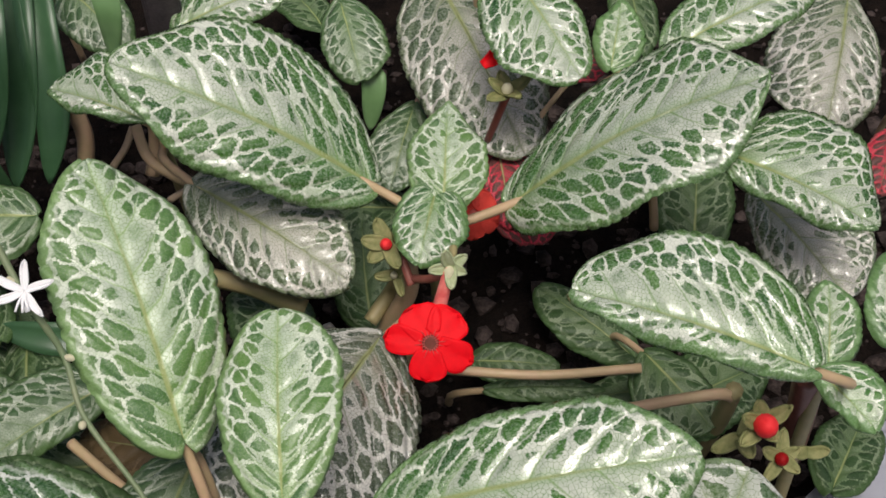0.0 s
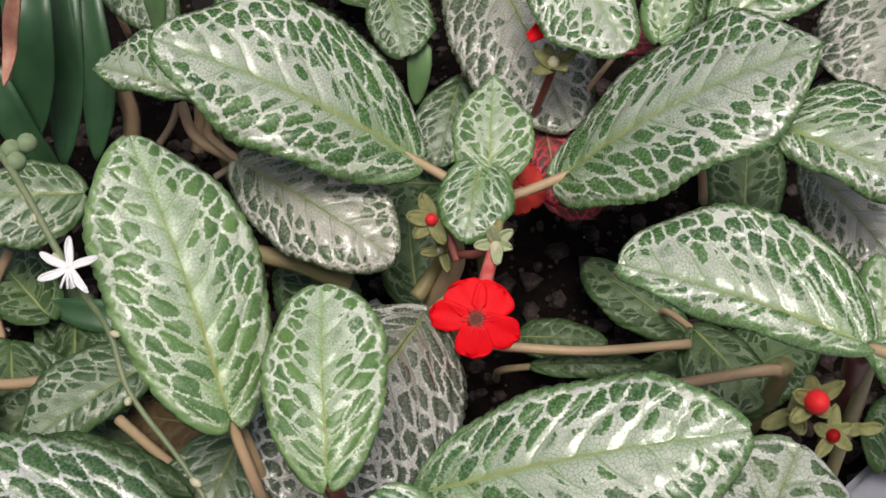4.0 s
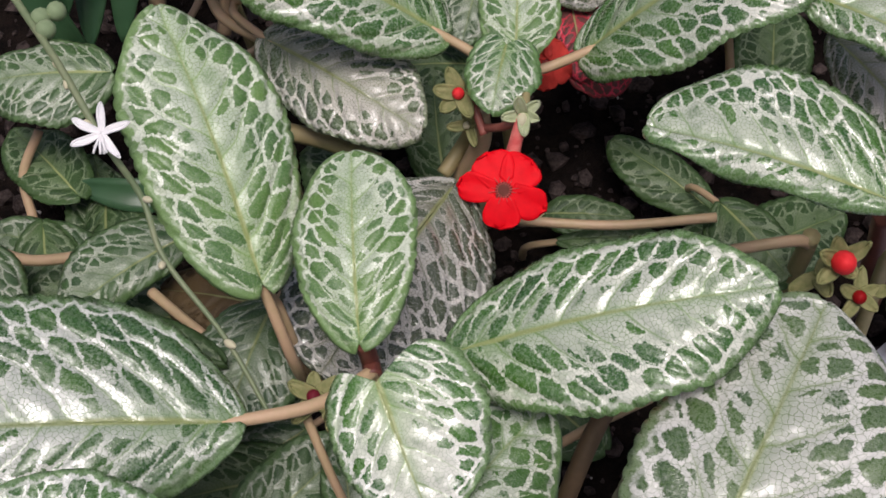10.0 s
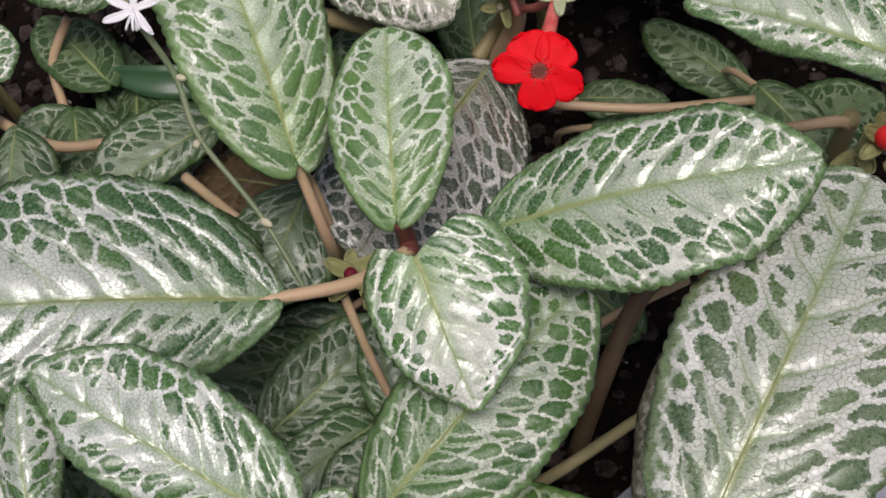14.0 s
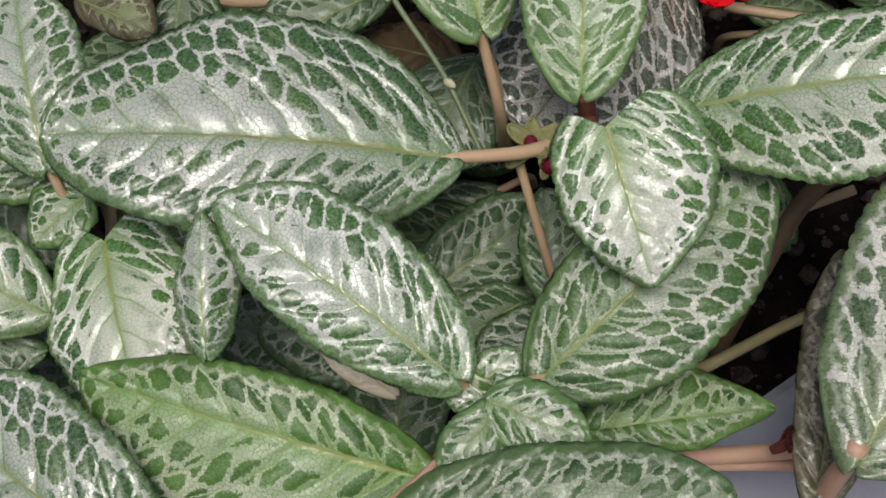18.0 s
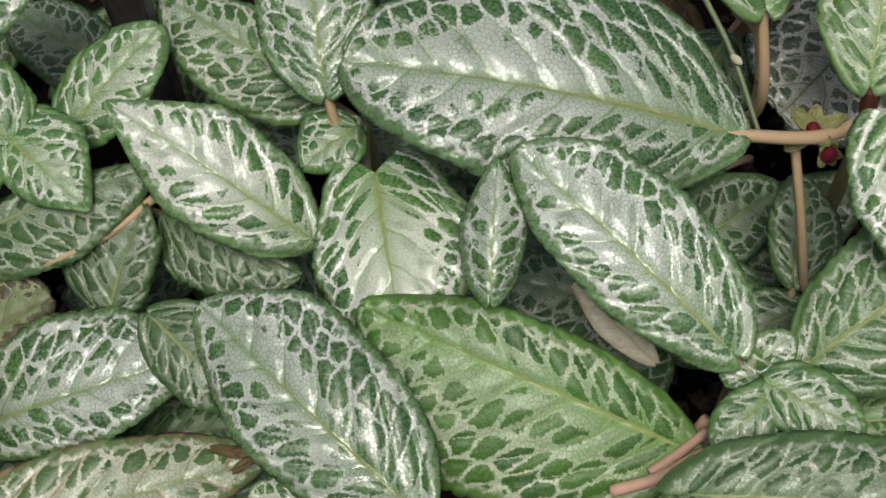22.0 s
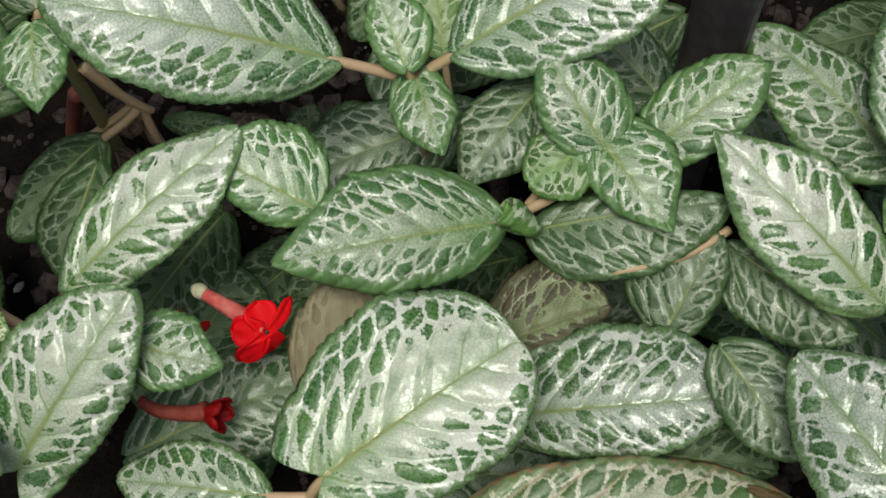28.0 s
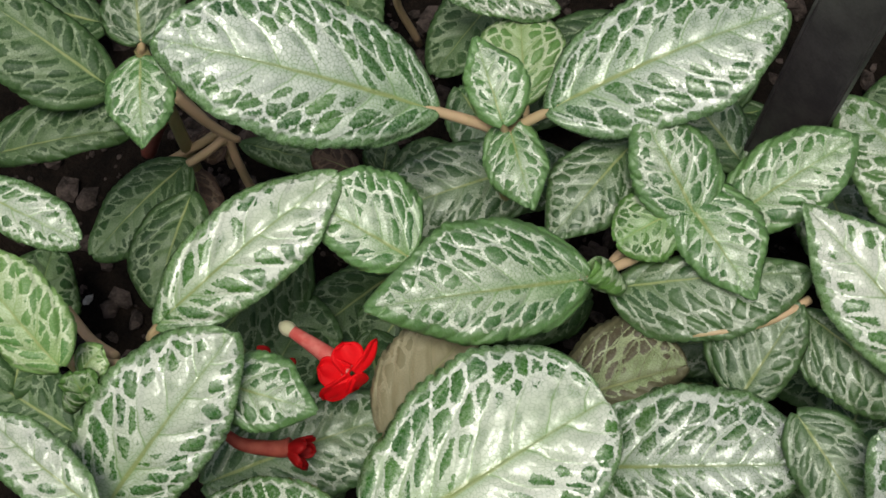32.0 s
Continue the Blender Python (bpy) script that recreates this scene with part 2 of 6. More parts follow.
    t.links.new(calc(t, "ADD", ramp(t, fine, 0.2, 0.8, gloss - 0.10, gloss + 0.07), calc(t, "MULTIPLY", dark, 0.08)), b.inputs["Roughness"])
    b.inputs["Specular IOR Level"].default_value = shine
    # each cell is a low blister between sunken veins
    high = calc(t, "MULTIPLY", ramp(t, vor.outputs["Distance"], 0.0, 0.34), ramp(t, au, 0.05, 0.6, 0.25, 0.8))
    high = calc(t, "ADD", high, calc(t, "MULTIPLY", ramp(t, true_off, 0.0, 0.30), 0.7))
    high = calc(t, "ADD", high, calc(t, "MULTIPLY", fine, 0.05))
    high = calc(t, "SUBTRACT", high, calc(t, "MULTIPLY", netline, 0.06))
    bump = t.nodes.new("ShaderNodeBump")
    bump.inputs["Strength"].default_value, bump.inputs["Distance"].default_value = relief, 0.00085
    t.links.new(high, bump.inputs["Height"])
    t.links.new(bump.outputs[0], b.inputs["Normal"])
    return m


def plain_material(name, a, b2, scale, rough, bump=0.0, dist=0.0005):
    m, t, b = material(name)
    obj = node(t, "TexCoord").outputs["Object"]
    n1, n2 = noise_of(t, obj, scale, 4), noise_of(t, obj, scale * 7, 3)
    f = ramp(t, calc(t, "ADD", calc(t, "MULTIPLY", n1, 0.7), calc(t, "MULTIPLY", n2, 0.3)), 0.35, 0.65)
    t.links.new(mix(t, f, a, b2), b.inputs["Base Color"])
    b.inputs["Roughness"].default_value = rough
    b.inputs["Specular IOR Level"].default_value = 0.5 if rough < 0.8 else 0.1
    if bump:
        bn = t.nodes.new("ShaderNodeBump")
        bn.inputs["Strength"].default_value, bn.inputs["Distance"].default_value = bump, dist
        t.links.new(n2, bn.inputs["Height"])
        t.links.new(bn.outputs[0], b.inputs["Normal"])
    return m


# cover: how far the pale field reaches, the width of the pale lines, how broad the green margin is, how pale its links are
LOOKS = {
    "silver": leaf_material("silver_leaf", (0.51, 0.55, 0.46), (0.014, 0.082, 0.012), (0.77, 0.79, 0.69), (0.11, 0.26, 0.03), (0.26, 0.082, 0.52, 0.7), 0.2, shine=1.0),
    "soft": leaf_material("soft_leaf", (0.5, 0.57, 0.46), (0.034, 0.115, 0.03), (0.68, 0.73, 0.61), (0.19, 0.35, 0.065), (0.22, 0.085, 0.5, 0.65), 0.28, shine=0.55),
    # silver and veins include a lift for the glare on the big blade
    "broad": leaf_material("broad_glare_leaf", (0.58, 0.60, 0.54), (0.045, 0.1, 0.038), (0.80, 0.80, 0.75), (0.16, 0.27, 0.065), (0.16, 0.13, 0.4, 0.7), 0.24, shine=0.8),
    "frosted": leaf_material("frosted_leaf", (0.58, 0.62, 0.56), (0.016, 0.085, 0.014), (0.80, 0.82, 0.76), (0.12, 0.27, 0.04), (0.36, 0.068, 0.55, 0.7), 0.22, shine=1.0),
    "matte": leaf_material("matte_silver_leaf", (0.43, 0.48, 0.40), (0.015, 0.08, 0.013), (0.7, 0.73, 0.63), (0.12, 0.27, 0.035), (0.2, 0.078, 0.56, 0.7), 0.33, net=0.8, shine=0.5),
    # low roughness, plus base colours lifted to paint in the white glints
    "glossy": leaf_material("glossy_glint_leaf", (0.58, 0.57, 0.50), (0.055, 0.085, 0.05), (0.84, 0.82, 0.76), (0.12, 0.15, 0.065), (0.18, 0.1, 0.4, 0.7), 0.17, shine=1.0, relief=1.0),
    "crinkled": leaf_material("crinkled_leaf", (0.30, 0.28, 0.20), (0.07, 0.08, 0.045), (0.55, 0.52, 0.42), (0.15, 0.14, 0.07), (0.1, 0.08, 0.3, 0.6), 0.32, relief=1.0),
    # whiter silver, raised further so that the colour carries the highlights
    "white": leaf_material("highlight_white_leaf", (0.73, 0.75, 0.66), (0.014, 0.105, 0.01), (0.88, 0.89, 0.81), (0.14, 0.31, 0.04), (0.4, 0.13, 0.45, 0.45), 0.23, net=0.5, shine=0.9),
    "feather": leaf_material("feathered_leaf", (0.50, 0.56, 0.43), (0.02, 0.11, 0.014), (0.78, 0.81, 0.70), (0.11, 0.28, 0.03), (0.26, 0.10, 0.8, 0.25), 0.28, net=0.8),
    # less silver, and darkened as well: half shade painted into the leaf
    "mid": leaf_material("green_silver_shade_leaf", (0.26, 0.32, 0.22), (0.013, 0.062, 0.010), (0.46, 0.50, 0.40), (0.075, 0.165, 0.027), (0.22, 0.085, 0.6, 0.5), 0.33),
    "lush": leaf_material("lush_leaf", (0.29, 0.385, 0.22), (0.012, 0.066, 0.008), (0.52, 0.57, 0.42), (0.13, 0.3, 0.025), (0.16, 0.085, 0.6, 0.6), 0.36, shine=0.5),
    # pale grey leaf, its silver lightened to make up for a missing highlight
    "pale": leaf_material("pale_highlight_leaf", (0.54, 0.52, 0.46), (0.06, 0.10, 0.05), (0.68, 0.66, 0.59), (0.16, 0.22, 0.085), (0.3, 0.11, 0.4, 0.7), 0.21, shine=1.0, relief=0.8),
    # same leaf in darker greens: the shade under the canopy is painted in
    "dull": leaf_material("shade_painted_leaf", (0.14, 0.2, 0.1), (0.014, 0.046, 0.011), (0.25, 0.31, 0.19), (0.055, 0.12, 0.024), (0.24, 0.07, 0.6, 0.5), 0.42, shine=0.4),
    "bronze": leaf_material("bronze_leaf", (0.26, 0.34, 0.15), (0.075, 0.058, 0.036), (0.42, 0.47, 0.28), (0.11, 0.085, 0.05), (0.34, 0.06, 0.9, 0.1), 0.40, shine=0.4),
    "scorched": leaf_material("scorched_leaf", (0.46, 0.49, 0.38), (0.03, 0.095, 0.025), (0.66, 0.64, 0.52), (0.14, 0.24, 0.05), (0.26, 0.09, 0.45, 0.6), 0.30, edge=(0.33, 0.19, 0.11)),
    "faded": leaf_material("faded_leaf", (0.32, 0.28, 0.17), (0.27, 0.24, 0.145), (0.40, 0.36, 0.24), (0.21, 0.19, 0.105), (0.7, 0.2, 0.3, 0.5), 0.5, shine=0.3),
    "plain": leaf_material("plain_leaf", (0.42, 0.52, 0.29), (0.06, 0.19, 0.035), (0.62, 0.68, 0.47), (0.22, 0.36, 0.08), (0.2, 0.1, 0.4, 0.7), 0.36, shine=0.5),
    "cream": leaf_material("cream_leaf", (0.78, 0.72, 0.58), (0.66, 0.58, 0.44), (0.82, 0.78, 0.68), (0.56, 0.52, 0.34), (0.6, 0.1, 0.3, 0.5), 0.45, shine=0.4),
    "russet": leaf_material("russet_leaf", (0.16, 0.10, 0.07), (0.055, 0.035, 0.025), (0.22, 0.15, 0.10), (0.10, 0.055, 0.04), (0.2, 0.06, 0.5, 0.4), 0.42, shine=0.3),
    "withered": leaf_material("withered_leaf", (0.15, 0.10, 0.045), (0.09, 0.055, 0.022), (0.20, 0.14, 0.07), (0.11, 0.075, 0.03), (0.5, 0.06, 0.3, 0.4), 0.5, shine=0.3),
    "red_net": leaf_material("red_netted_leaf", (0.55, 0.03, 0.06), (0.075, 0.045, 0.035), (0.75, 0.05, 0.09), (0.16, 0.05, 0.04), (0.0, 0.09, 0.2, 0.6), 0.45, shine=0.4),
}
STALK = plain_material("tan_stalk", (0.60, 0.41, 0.26), (0.50, 0.38, 0.21), 60, 0.45, 0.2)
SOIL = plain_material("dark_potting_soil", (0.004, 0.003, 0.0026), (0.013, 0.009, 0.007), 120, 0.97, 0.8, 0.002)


STALKS = {
    "tan": STALK,
    "olive": plain_material("olive_stalk", (0.36, 0.29, 0.14), (0.27, 0.25, 0.11), 60, 0.5, 0.2),
    "cream": plain_material("cream_stalk", (0.45, 0.34, 0.24), (0.36, 0.28, 0.18), 60, 0.5, 0.2),
    "pink": plain_material("pink_stalk", (0.72, 0.42, 0.34), (0.58, 0.38, 0.24), 60, 0.45, 0.2),
    "red": plain_material("red_stalk", (0.26, 0.07, 0.05), (0.34, 0.12, 0.09), 60, 0.45, 0.2),
    "dark": plain_material("woody_stalk", (0.12, 0.08, 0.040), (0.17, 0.11, 0.055), 60, 0.6, 0.4),
    "darkred": plain_material("dark_red_stalk", (0.13, 0.035, 0.025), (0.18, 0.06, 0.04), 60, 0.45, 0.2),
}


# ---- builders ----
def part(name, mesh, mat, parent, label=""):
    ob = new(name, mesh)
    ob.parent = parent
    if mat:
        mesh.materials.append(mat)
    return tagged(ob, label) if label else ob


def mesh_from(name, verts, faces, smooth=True):
    me = bpy.data.meshes.new(name)
    me.from_pydata([tuple(p) for p in verts], [], faces)
    if smooth:
        me.polygons.foreach_set("use_smooth", [True] * len(me.polygons))
    me.update()
    return me


def bezier(points, n):
    """n points on a smooth curve through a short list of points."""
    p = np.array(points, float)
    if len(p) == 2:
        return p[0] + np.linspace(0, 1, n)[:, None] * (p[1] - p[0])
    q = np.vstack([2 * p[0] - p[1], p, 2 * p[-1] - p[-2]])
    out = []
    for s in np.linspace(0, len(p) - 1 - 1e-9, n):
        i, f = int(s), s - int(s)
        a, b, c, d = q[i : i + 4]
        out.append(0.5 * (2 * b + (c - a) * f + (2 * a - 5 * b + 4 * c - d) * f * f + (3 * b - a - 3 * c + d) * f**3))
    return np.array(out)


def tube(name, points, r0, r1, n=14, sides=8):
    """A round stalk along points, tapering from r0 to r1."""
    c = bezier(points, n)
    d = np.gradient(c, axis=0)
    verts, faces = [], []
    side = np.cross(d[0], (0.3, 0.2, 1.0))
    for i in range(n):
        t = d[i] / (np.linalg.norm(d[i]) + 1e-12)
        side = side - t * (side @ t)
        side = side / (np.linalg.norm(side) + 1e-12)
        up = np.cross(t, side)
        r = r0 + (r1 - r0) * i / (n - 1)
        for k in range(sides):
            a = 2 * math.pi * k / sides
            verts.append(c[i] + r * (math.cos(a) * side + math.sin(a) * up))
    for i in range(n - 1):
        for k in range(sides):
            k2 = (k + 1) % sides
            faces.append((i * sides + k, i * sides + k2, (i + 1) * sides + k2, (i + 1) * sides + k))
    faces.append(tuple(range(sides))[::-1])
    faces.append(tuple(range((n - 1) * sides, n * sides)))
    return mesh_from(name, verts, faces)


def plant(at, label="silver-netted green bedding plant rooted in dark soil", r=0.0019):
    base = new("bedding_plant")
    base.location = (at[0], at[1], 0)
    tagged(base, label, "plant", "bedding plants")
    part("stem", tube("stem", [(0.004, 0.003, -0.005), (0.002, 0.002, at[2] * 0.5), (0, 0, at[2])], r * 1.2, r), STALKS["olive"], base, "olive brown fleshy stem")
    base["top"] = at[2]
    return base


def leaf(owner, base, tip, up, wl, wr, wide=0.5, look_of="silver", arch=0.07, fold=0.13, curl=0.0, point=0.3, petiole=True, heart=0.02, taper=1.0):
    """One leaf blade from its base to its tip. up: the blade's normal; wl, wr: its half widths; wide: where it is widest."""
    home = Vector(owner.location)
    b, t, n = Vector(base), Vector(tip), Vector(up).normalized()
    ax = (t - b)
    size = ax.length
    ax.normalize()
    n = (n - ax * n.dot(ax)).normalized()
    lat = n.cross(ax)
    seed = random.random() * 50
    nv, nu = (150, 28) if size > 0.035 else (96, 20)
    al, be = 0.98 * wide * taper, 0.98 * (1 - wide) * taper
    top = (wide**al) * ((1 - wide) ** be)
    pitch = (0.0022 + 0.031 * size) * (1.02 if look_of in ("white", "broad") else 0.86)
    v = np.linspace(0, 1, nv + 1)[:, None]
    u = np.linspace(-1, 1, nu + 1)[None, :]
    vv = v * 0.996 + 0.002
    prof = (vv**al) * ((1 - vv) ** be) / top
    cut = 0.76 if point < 0.6 else 0.60
    at_cut = (cut**al) * ((1 - cut) ** be) / top
    straight = at_cut * (1 - vv) / (1 - cut)
    prof = np.where(vv > cut, prof * (1 - point) + straight * point, prof)
    foot = 0.16
    at_foot = (foot**al) * ((1 - foot) ** be) / top
    if heart < 0.06:
        prof = np.where(vv < foot, prof * 0.65 + 0.35 * at_foot * (vv / foot) ** (1.0 if heart < 0.03 else 0.5), prof)
    else:
        prof = np.where(vv < foot, at_foot * (0.62 + 0.38 * np.sin(math.pi / 2 * vv / foot)), prof)
    teeth = 9 + 170 * size
    scallop = 1 + (0.026 + 0.0003 / max(size, 0.02)) * (np.abs(np.sin(math.pi * teeth * v + seed)) ** 0.8 - 0.5) * np.abs(u) ** 6 * np.minimum(1, (1 - v) * 3.5) ** 1.5
    half = np.where(u > 0, wl, wr) * prof * scallop
    wobble = 1 + 0.025 * np.sin(v * 7 + seed + 2 * np.sign(u)) + 0.015 * np.sin(v * 19 + 2 * seed + np.sign(u))
    wmax = max(wl, wr)
    across = u * half * wobble
    h = arch * size * np.sin(math.pi * v) - fold * np.abs(u) ** 1.6 * half - 0.05 * np.abs(u) ** 7 * wmax * np.minimum(1, prof * 2) + 0.02 * size * np.sin(v * 9 + seed) * np.abs(u) ** 2 * np.sign(u)
    h = h + 0.07 * wmax * np.abs(u) ** 2 * np.sin(14 * v + seed + 1.7 * np.sign(u)) * np.minimum(1, prof * 1.5)
    h = h - curl * size * np.maximum(v - 0.6, 0) ** 2
    yy = v * size - heart * size * (1.6 * np.abs(u) - 0.6 * np.abs(u) ** 4) * np.exp(-((v / 0.17) ** 2))
    lv = ((0.78 * yy - (0.60 + 0.55 * np.abs(u) ** 1.5) * np.abs(across)) / pitch + 0.9 * (u > 0)) / 2.1
    quilt = np.abs(np.sin(math.pi * lv))
    h = h + min(0.0007, 0.009 * size) * quilt ** 0.6 * np.minimum(1, (1 - np.abs(u)) * 4 + 0.25) * np.minimum(1, np.abs(u) * 6)
    h = h + 0.05 * wmax * np.minimum(0, np.abs(u) - 0.12) * 6 * prof * 0.4
    groove = np.array(ax)[None, None] * yy[..., None] + np.array(lat)[None, None] * across[..., None] + np.array(n)[None, None] * h[..., None]
    verts = groove.reshape(-1, 3)
    w = nu + 1
    i = np.arange(nv)[:, None] * w + np.arange(nu)[None, :]
    faces = np.stack([i, i + 1, i + w + 1, i + w], -1).reshape(-1, 4)
    me = bpy.data.meshes.new("leaf")
    me.from_pydata(verts.tolist(), [], faces.tolist())
    me.polygons.foreach_set("use_smooth", [True] * len(me.polygons))
    lay = me.uv_layers.new(name="UVMap")
    uu = (across / pitch).reshape(-1)
    vq = (yy / pitch).reshape(-1)
    loops = np.empty(len(me.loops), int)
    me.loops.foreach_get("vertex_index", loops)
    lay.data.foreach_set("uv", np.stack([uu[loops], vq[loops]], 1).astype(np.float32).ravel())
    att = me.attributes.new("along", "FLOAT", "POINT")
    att.data.foreach_set("value", np.broadcast_to(v, half.shape).reshape(-1).astype(np.float32))
    att = me.attributes.new("across", "FLOAT", "POINT")
    att.data.foreach_set("value", np.broadcast_to(np.abs(u), half.shape).reshape(-1).astype(np.float32))
    me.update()
    ob = part("leaf", me, LOOKS[look_of], owner)
    ob.location = b - home
    sol = ob.modifiers.new("thickness", "SOLIDIFY")
    sol.thickness, sol.offset = 0.0006, -1
    if petiole:
        node_at = Vector((0, 0, owner["top"])) + home
        far = (node_at - b).length
        if far < 0.045:
            end = node_at
        else:
            end = Vector((b.x - ax.x * 0.012, b.y - ax.y * 0.012 + 0.01, max(0.0, b.z - 0.055)))
        d = (end - b).length
        away = 0.10 if d < 0.016 else 0.36
        mid = (b + (end - b) * 0.5) * (1 - away) + (b - ax * d * 0.6) * away
        r = 0.0011 + 0.0085 * size
        part("petiole", tube("petiole", [ax * 0.04 * size + n * 0.0, mid - b, end - b], r * 0.8, r), STALK, ob, "tan leaf stalk")
    return ob


def stalk(owner, points, r0, r1, tone):
    """A bare runner or stem of a plant."""
    home = np.array(owner.location)
    return part("stem", tube("stem", [np.array(p) - home for p in points], r0, r1, 18), STALKS[tone], owner)


# ---- ground ----
def ground():
    n = 160
    xs = np.concatenate([[-1.6, -1.0, -0.75], np.linspace(-0.6, 0.4, n), [0.55, 0.8, 1.4]])
    ys = np.concatenate([[-1.4, -0.9, -0.6], np.linspace(-0.42, 0.42, n), [0.6, 0.9, 1.4]])
    verts = []
    for y in ys:
        for x in xs:
            z = 0.006 * noise.noise((x * 14, y * 14, 0)) + 0.004 * noise.noise((x * 50, y * 50, 3)) + 0.0025 * noise.noise((x * 140, y * 140, 5))
            verts.append((x, y, z - 0.002))
    w = len(xs)
    faces = [(j * w + i, j * w + i + 1, j * w + w + i + 1, j * w + w + i) for j in range(len(ys) - 1) for i in range(w - 1)]
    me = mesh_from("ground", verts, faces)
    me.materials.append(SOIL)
    return tagged(new("ground", me), "dark crumbly potting soil of a planting bed", "soil", kind="structure")


ground()

# ---- bedding plants, leaf by leaf ----

q_plant = plant((0.0269, 0.1019, 0.0300), "dark red-netted mosaic plant in the shade of its neighbours")
leaf(q_plant, (0.0225, 0.0994, 0.0433), (0.0267, 0.0694, 0.0368), (-0.0000, -0.2149, 0.9766), 0.0131, 0.0068, 0.52, look_of='red_net')
leaf(q_plant, (0.0221, 0.0744, 0.0352), (0.0423, 0.0722, 0.0348), (-0.0000, -0.2149, 0.9766), 0.0051, 0.0084, 0.53, look_of='red_net')
leaf(q_plant, (0.0480, 0.1185, 0.0587), (0.0588, 0.1303, 0.0613), (-0.0000, -0.2149, 0.9766), 0.0044, 0.0076, 0.57, look_of='red_net')
leaf(q_plant, (0.1533, 0.0906, 0.0626), (0.1453, 0.0668, 0.0574), (-0.0000, -0.2149, 0.9766), 0.0058, 0.0074, 0.54, look_of='red_net')

a_plant = plant((-0.0005, 0.0442, 0.0700), "silver-netted plant bearing an open scarlet flower over bare soil")
leaf(a_plant, (-0.0194, 0.0558, 0.0764), (-0.0928, 0.0640, 0.1204), (0.4674, -0.2931, 0.8340), 0.0191, 0.0326, 0.49, point=0.35, heart=0.04)
leaf(a_plant, (0.0258, 0.0525, 0.0702), (0.0976, 0.0593, 0.1194), (-0.5656, 0.0067, 0.8246), 0.0323, 0.0261, 0.52, point=0.5, heart=0.04)
leaf(a_plant, (0.0038, 0.0443, 0.0780), (0.0051, 0.0809, 0.0861), (-0.0000, -0.2149, 0.9766), 0.0115, 0.0129, 0.43, look_of='soft', point=0.85)
leaf(a_plant, (0.0010, 0.0451, 0.0825), (-0.0036, 0.0228, 0.0776), (-0.0000, -0.2149, 0.9766), 0.0118, 0.0104, 0.39, look_of='feather', heart=0.13)
leaf(a_plant, (-0.0065, 0.1254, 0.0389), (-0.0151, 0.0904, 0.0312), (-0.0000, -0.2149, 0.9766), 0.0089, 0.0124, 0.60, look_of='mid')

d_plant = plant((-0.0312, -0.0740, 0.1000), "large silver-netted plant with glossy leaves and a small red bud")
leaf(d_plant, (-0.0338, -0.0703, 0.1079), (-0.0373, -0.0227, 0.1200), (-0.0500, -0.3000, 0.9500), 0.0151, 0.0153, 0.56, look_of='soft', point=0.1, petiole=False, heart=0.04)
leaf(d_plant, (-0.0143, 0.0059, 0.0664), (-0.0488, -0.0595, 0.0709), (0.1300, -0.1900, 0.9730), 0.0290, 0.0264, 0.56, look_of='glossy')
leaf(d_plant, (-0.0117, -0.0741, 0.1094), (0.0609, -0.0705, 0.1324), (-0.2876, -0.1927, 0.9382), 0.0191, 0.0213, 0.52, point=0.5, petiole=False)
leaf(d_plant, (-0.0606, -0.0917, 0.1087), (-0.1518, -0.1035, 0.1235), (0.1348, -0.1800, 0.9640), 0.0212, 0.0320, 0.51, look_of='frosted', point=0.25)
leaf(d_plant, (-0.0274, -0.0889, 0.1232), (-0.0140, -0.1190, 0.1092), (-0.0235, -0.4310, 0.9021), 0.0216, 0.0141, 0.30, look_of='white', point=0.5, petiole=False, heart=0.13)
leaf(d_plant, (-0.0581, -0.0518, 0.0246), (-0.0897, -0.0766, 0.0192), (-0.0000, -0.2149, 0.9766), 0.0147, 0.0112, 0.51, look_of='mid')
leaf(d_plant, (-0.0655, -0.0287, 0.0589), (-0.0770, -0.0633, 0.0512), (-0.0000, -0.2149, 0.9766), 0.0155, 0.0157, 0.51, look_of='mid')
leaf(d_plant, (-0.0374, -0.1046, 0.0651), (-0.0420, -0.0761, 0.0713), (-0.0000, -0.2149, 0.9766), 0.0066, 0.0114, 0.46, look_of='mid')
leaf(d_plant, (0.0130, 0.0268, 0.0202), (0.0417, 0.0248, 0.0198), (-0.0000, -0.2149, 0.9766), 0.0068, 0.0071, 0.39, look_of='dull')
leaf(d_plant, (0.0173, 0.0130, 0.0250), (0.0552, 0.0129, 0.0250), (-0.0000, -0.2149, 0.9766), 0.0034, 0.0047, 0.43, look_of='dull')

j_plant = plant((-0.0508, -0.1446, 0.0980), "silver-netted plant with pink runners reaching over the edging")
leaf(j_plant, (-0.0373, -0.1381, 0.0929), (0.0101, -0.0837, 0.1017), (0.0312, -0.1863, 0.9820), 0.0170, 0.0205, 0.49, look_of='matte')
leaf(j_plant, (-0.0537, -0.1452, 0.1091), (-0.1088, -0.1162, 0.1237), (0.0897, -0.3071, 0.9474), 0.0119, 0.0180, 0.51, point=0.5, heart=0.04, look_of='frosted')
leaf(j_plant, (-0.1063, -0.1479, 0.1127), (-0.1122, -0.1183, 0.1216), (0.0158, -0.2857, 0.9582), 0.0075, 0.0069, 0.56, fold=0.9, point=0.8, petiole=False, look_of='frosted')
leaf(j_plant, (-0.0569, -0.1638, 0.0969), (-0.1344, -0.1526, 0.1062), (0.0599, -0.3572, 0.9321), 0.0286, 0.0121, 0.49, look_of='lush', point=0.5, petiole=False)
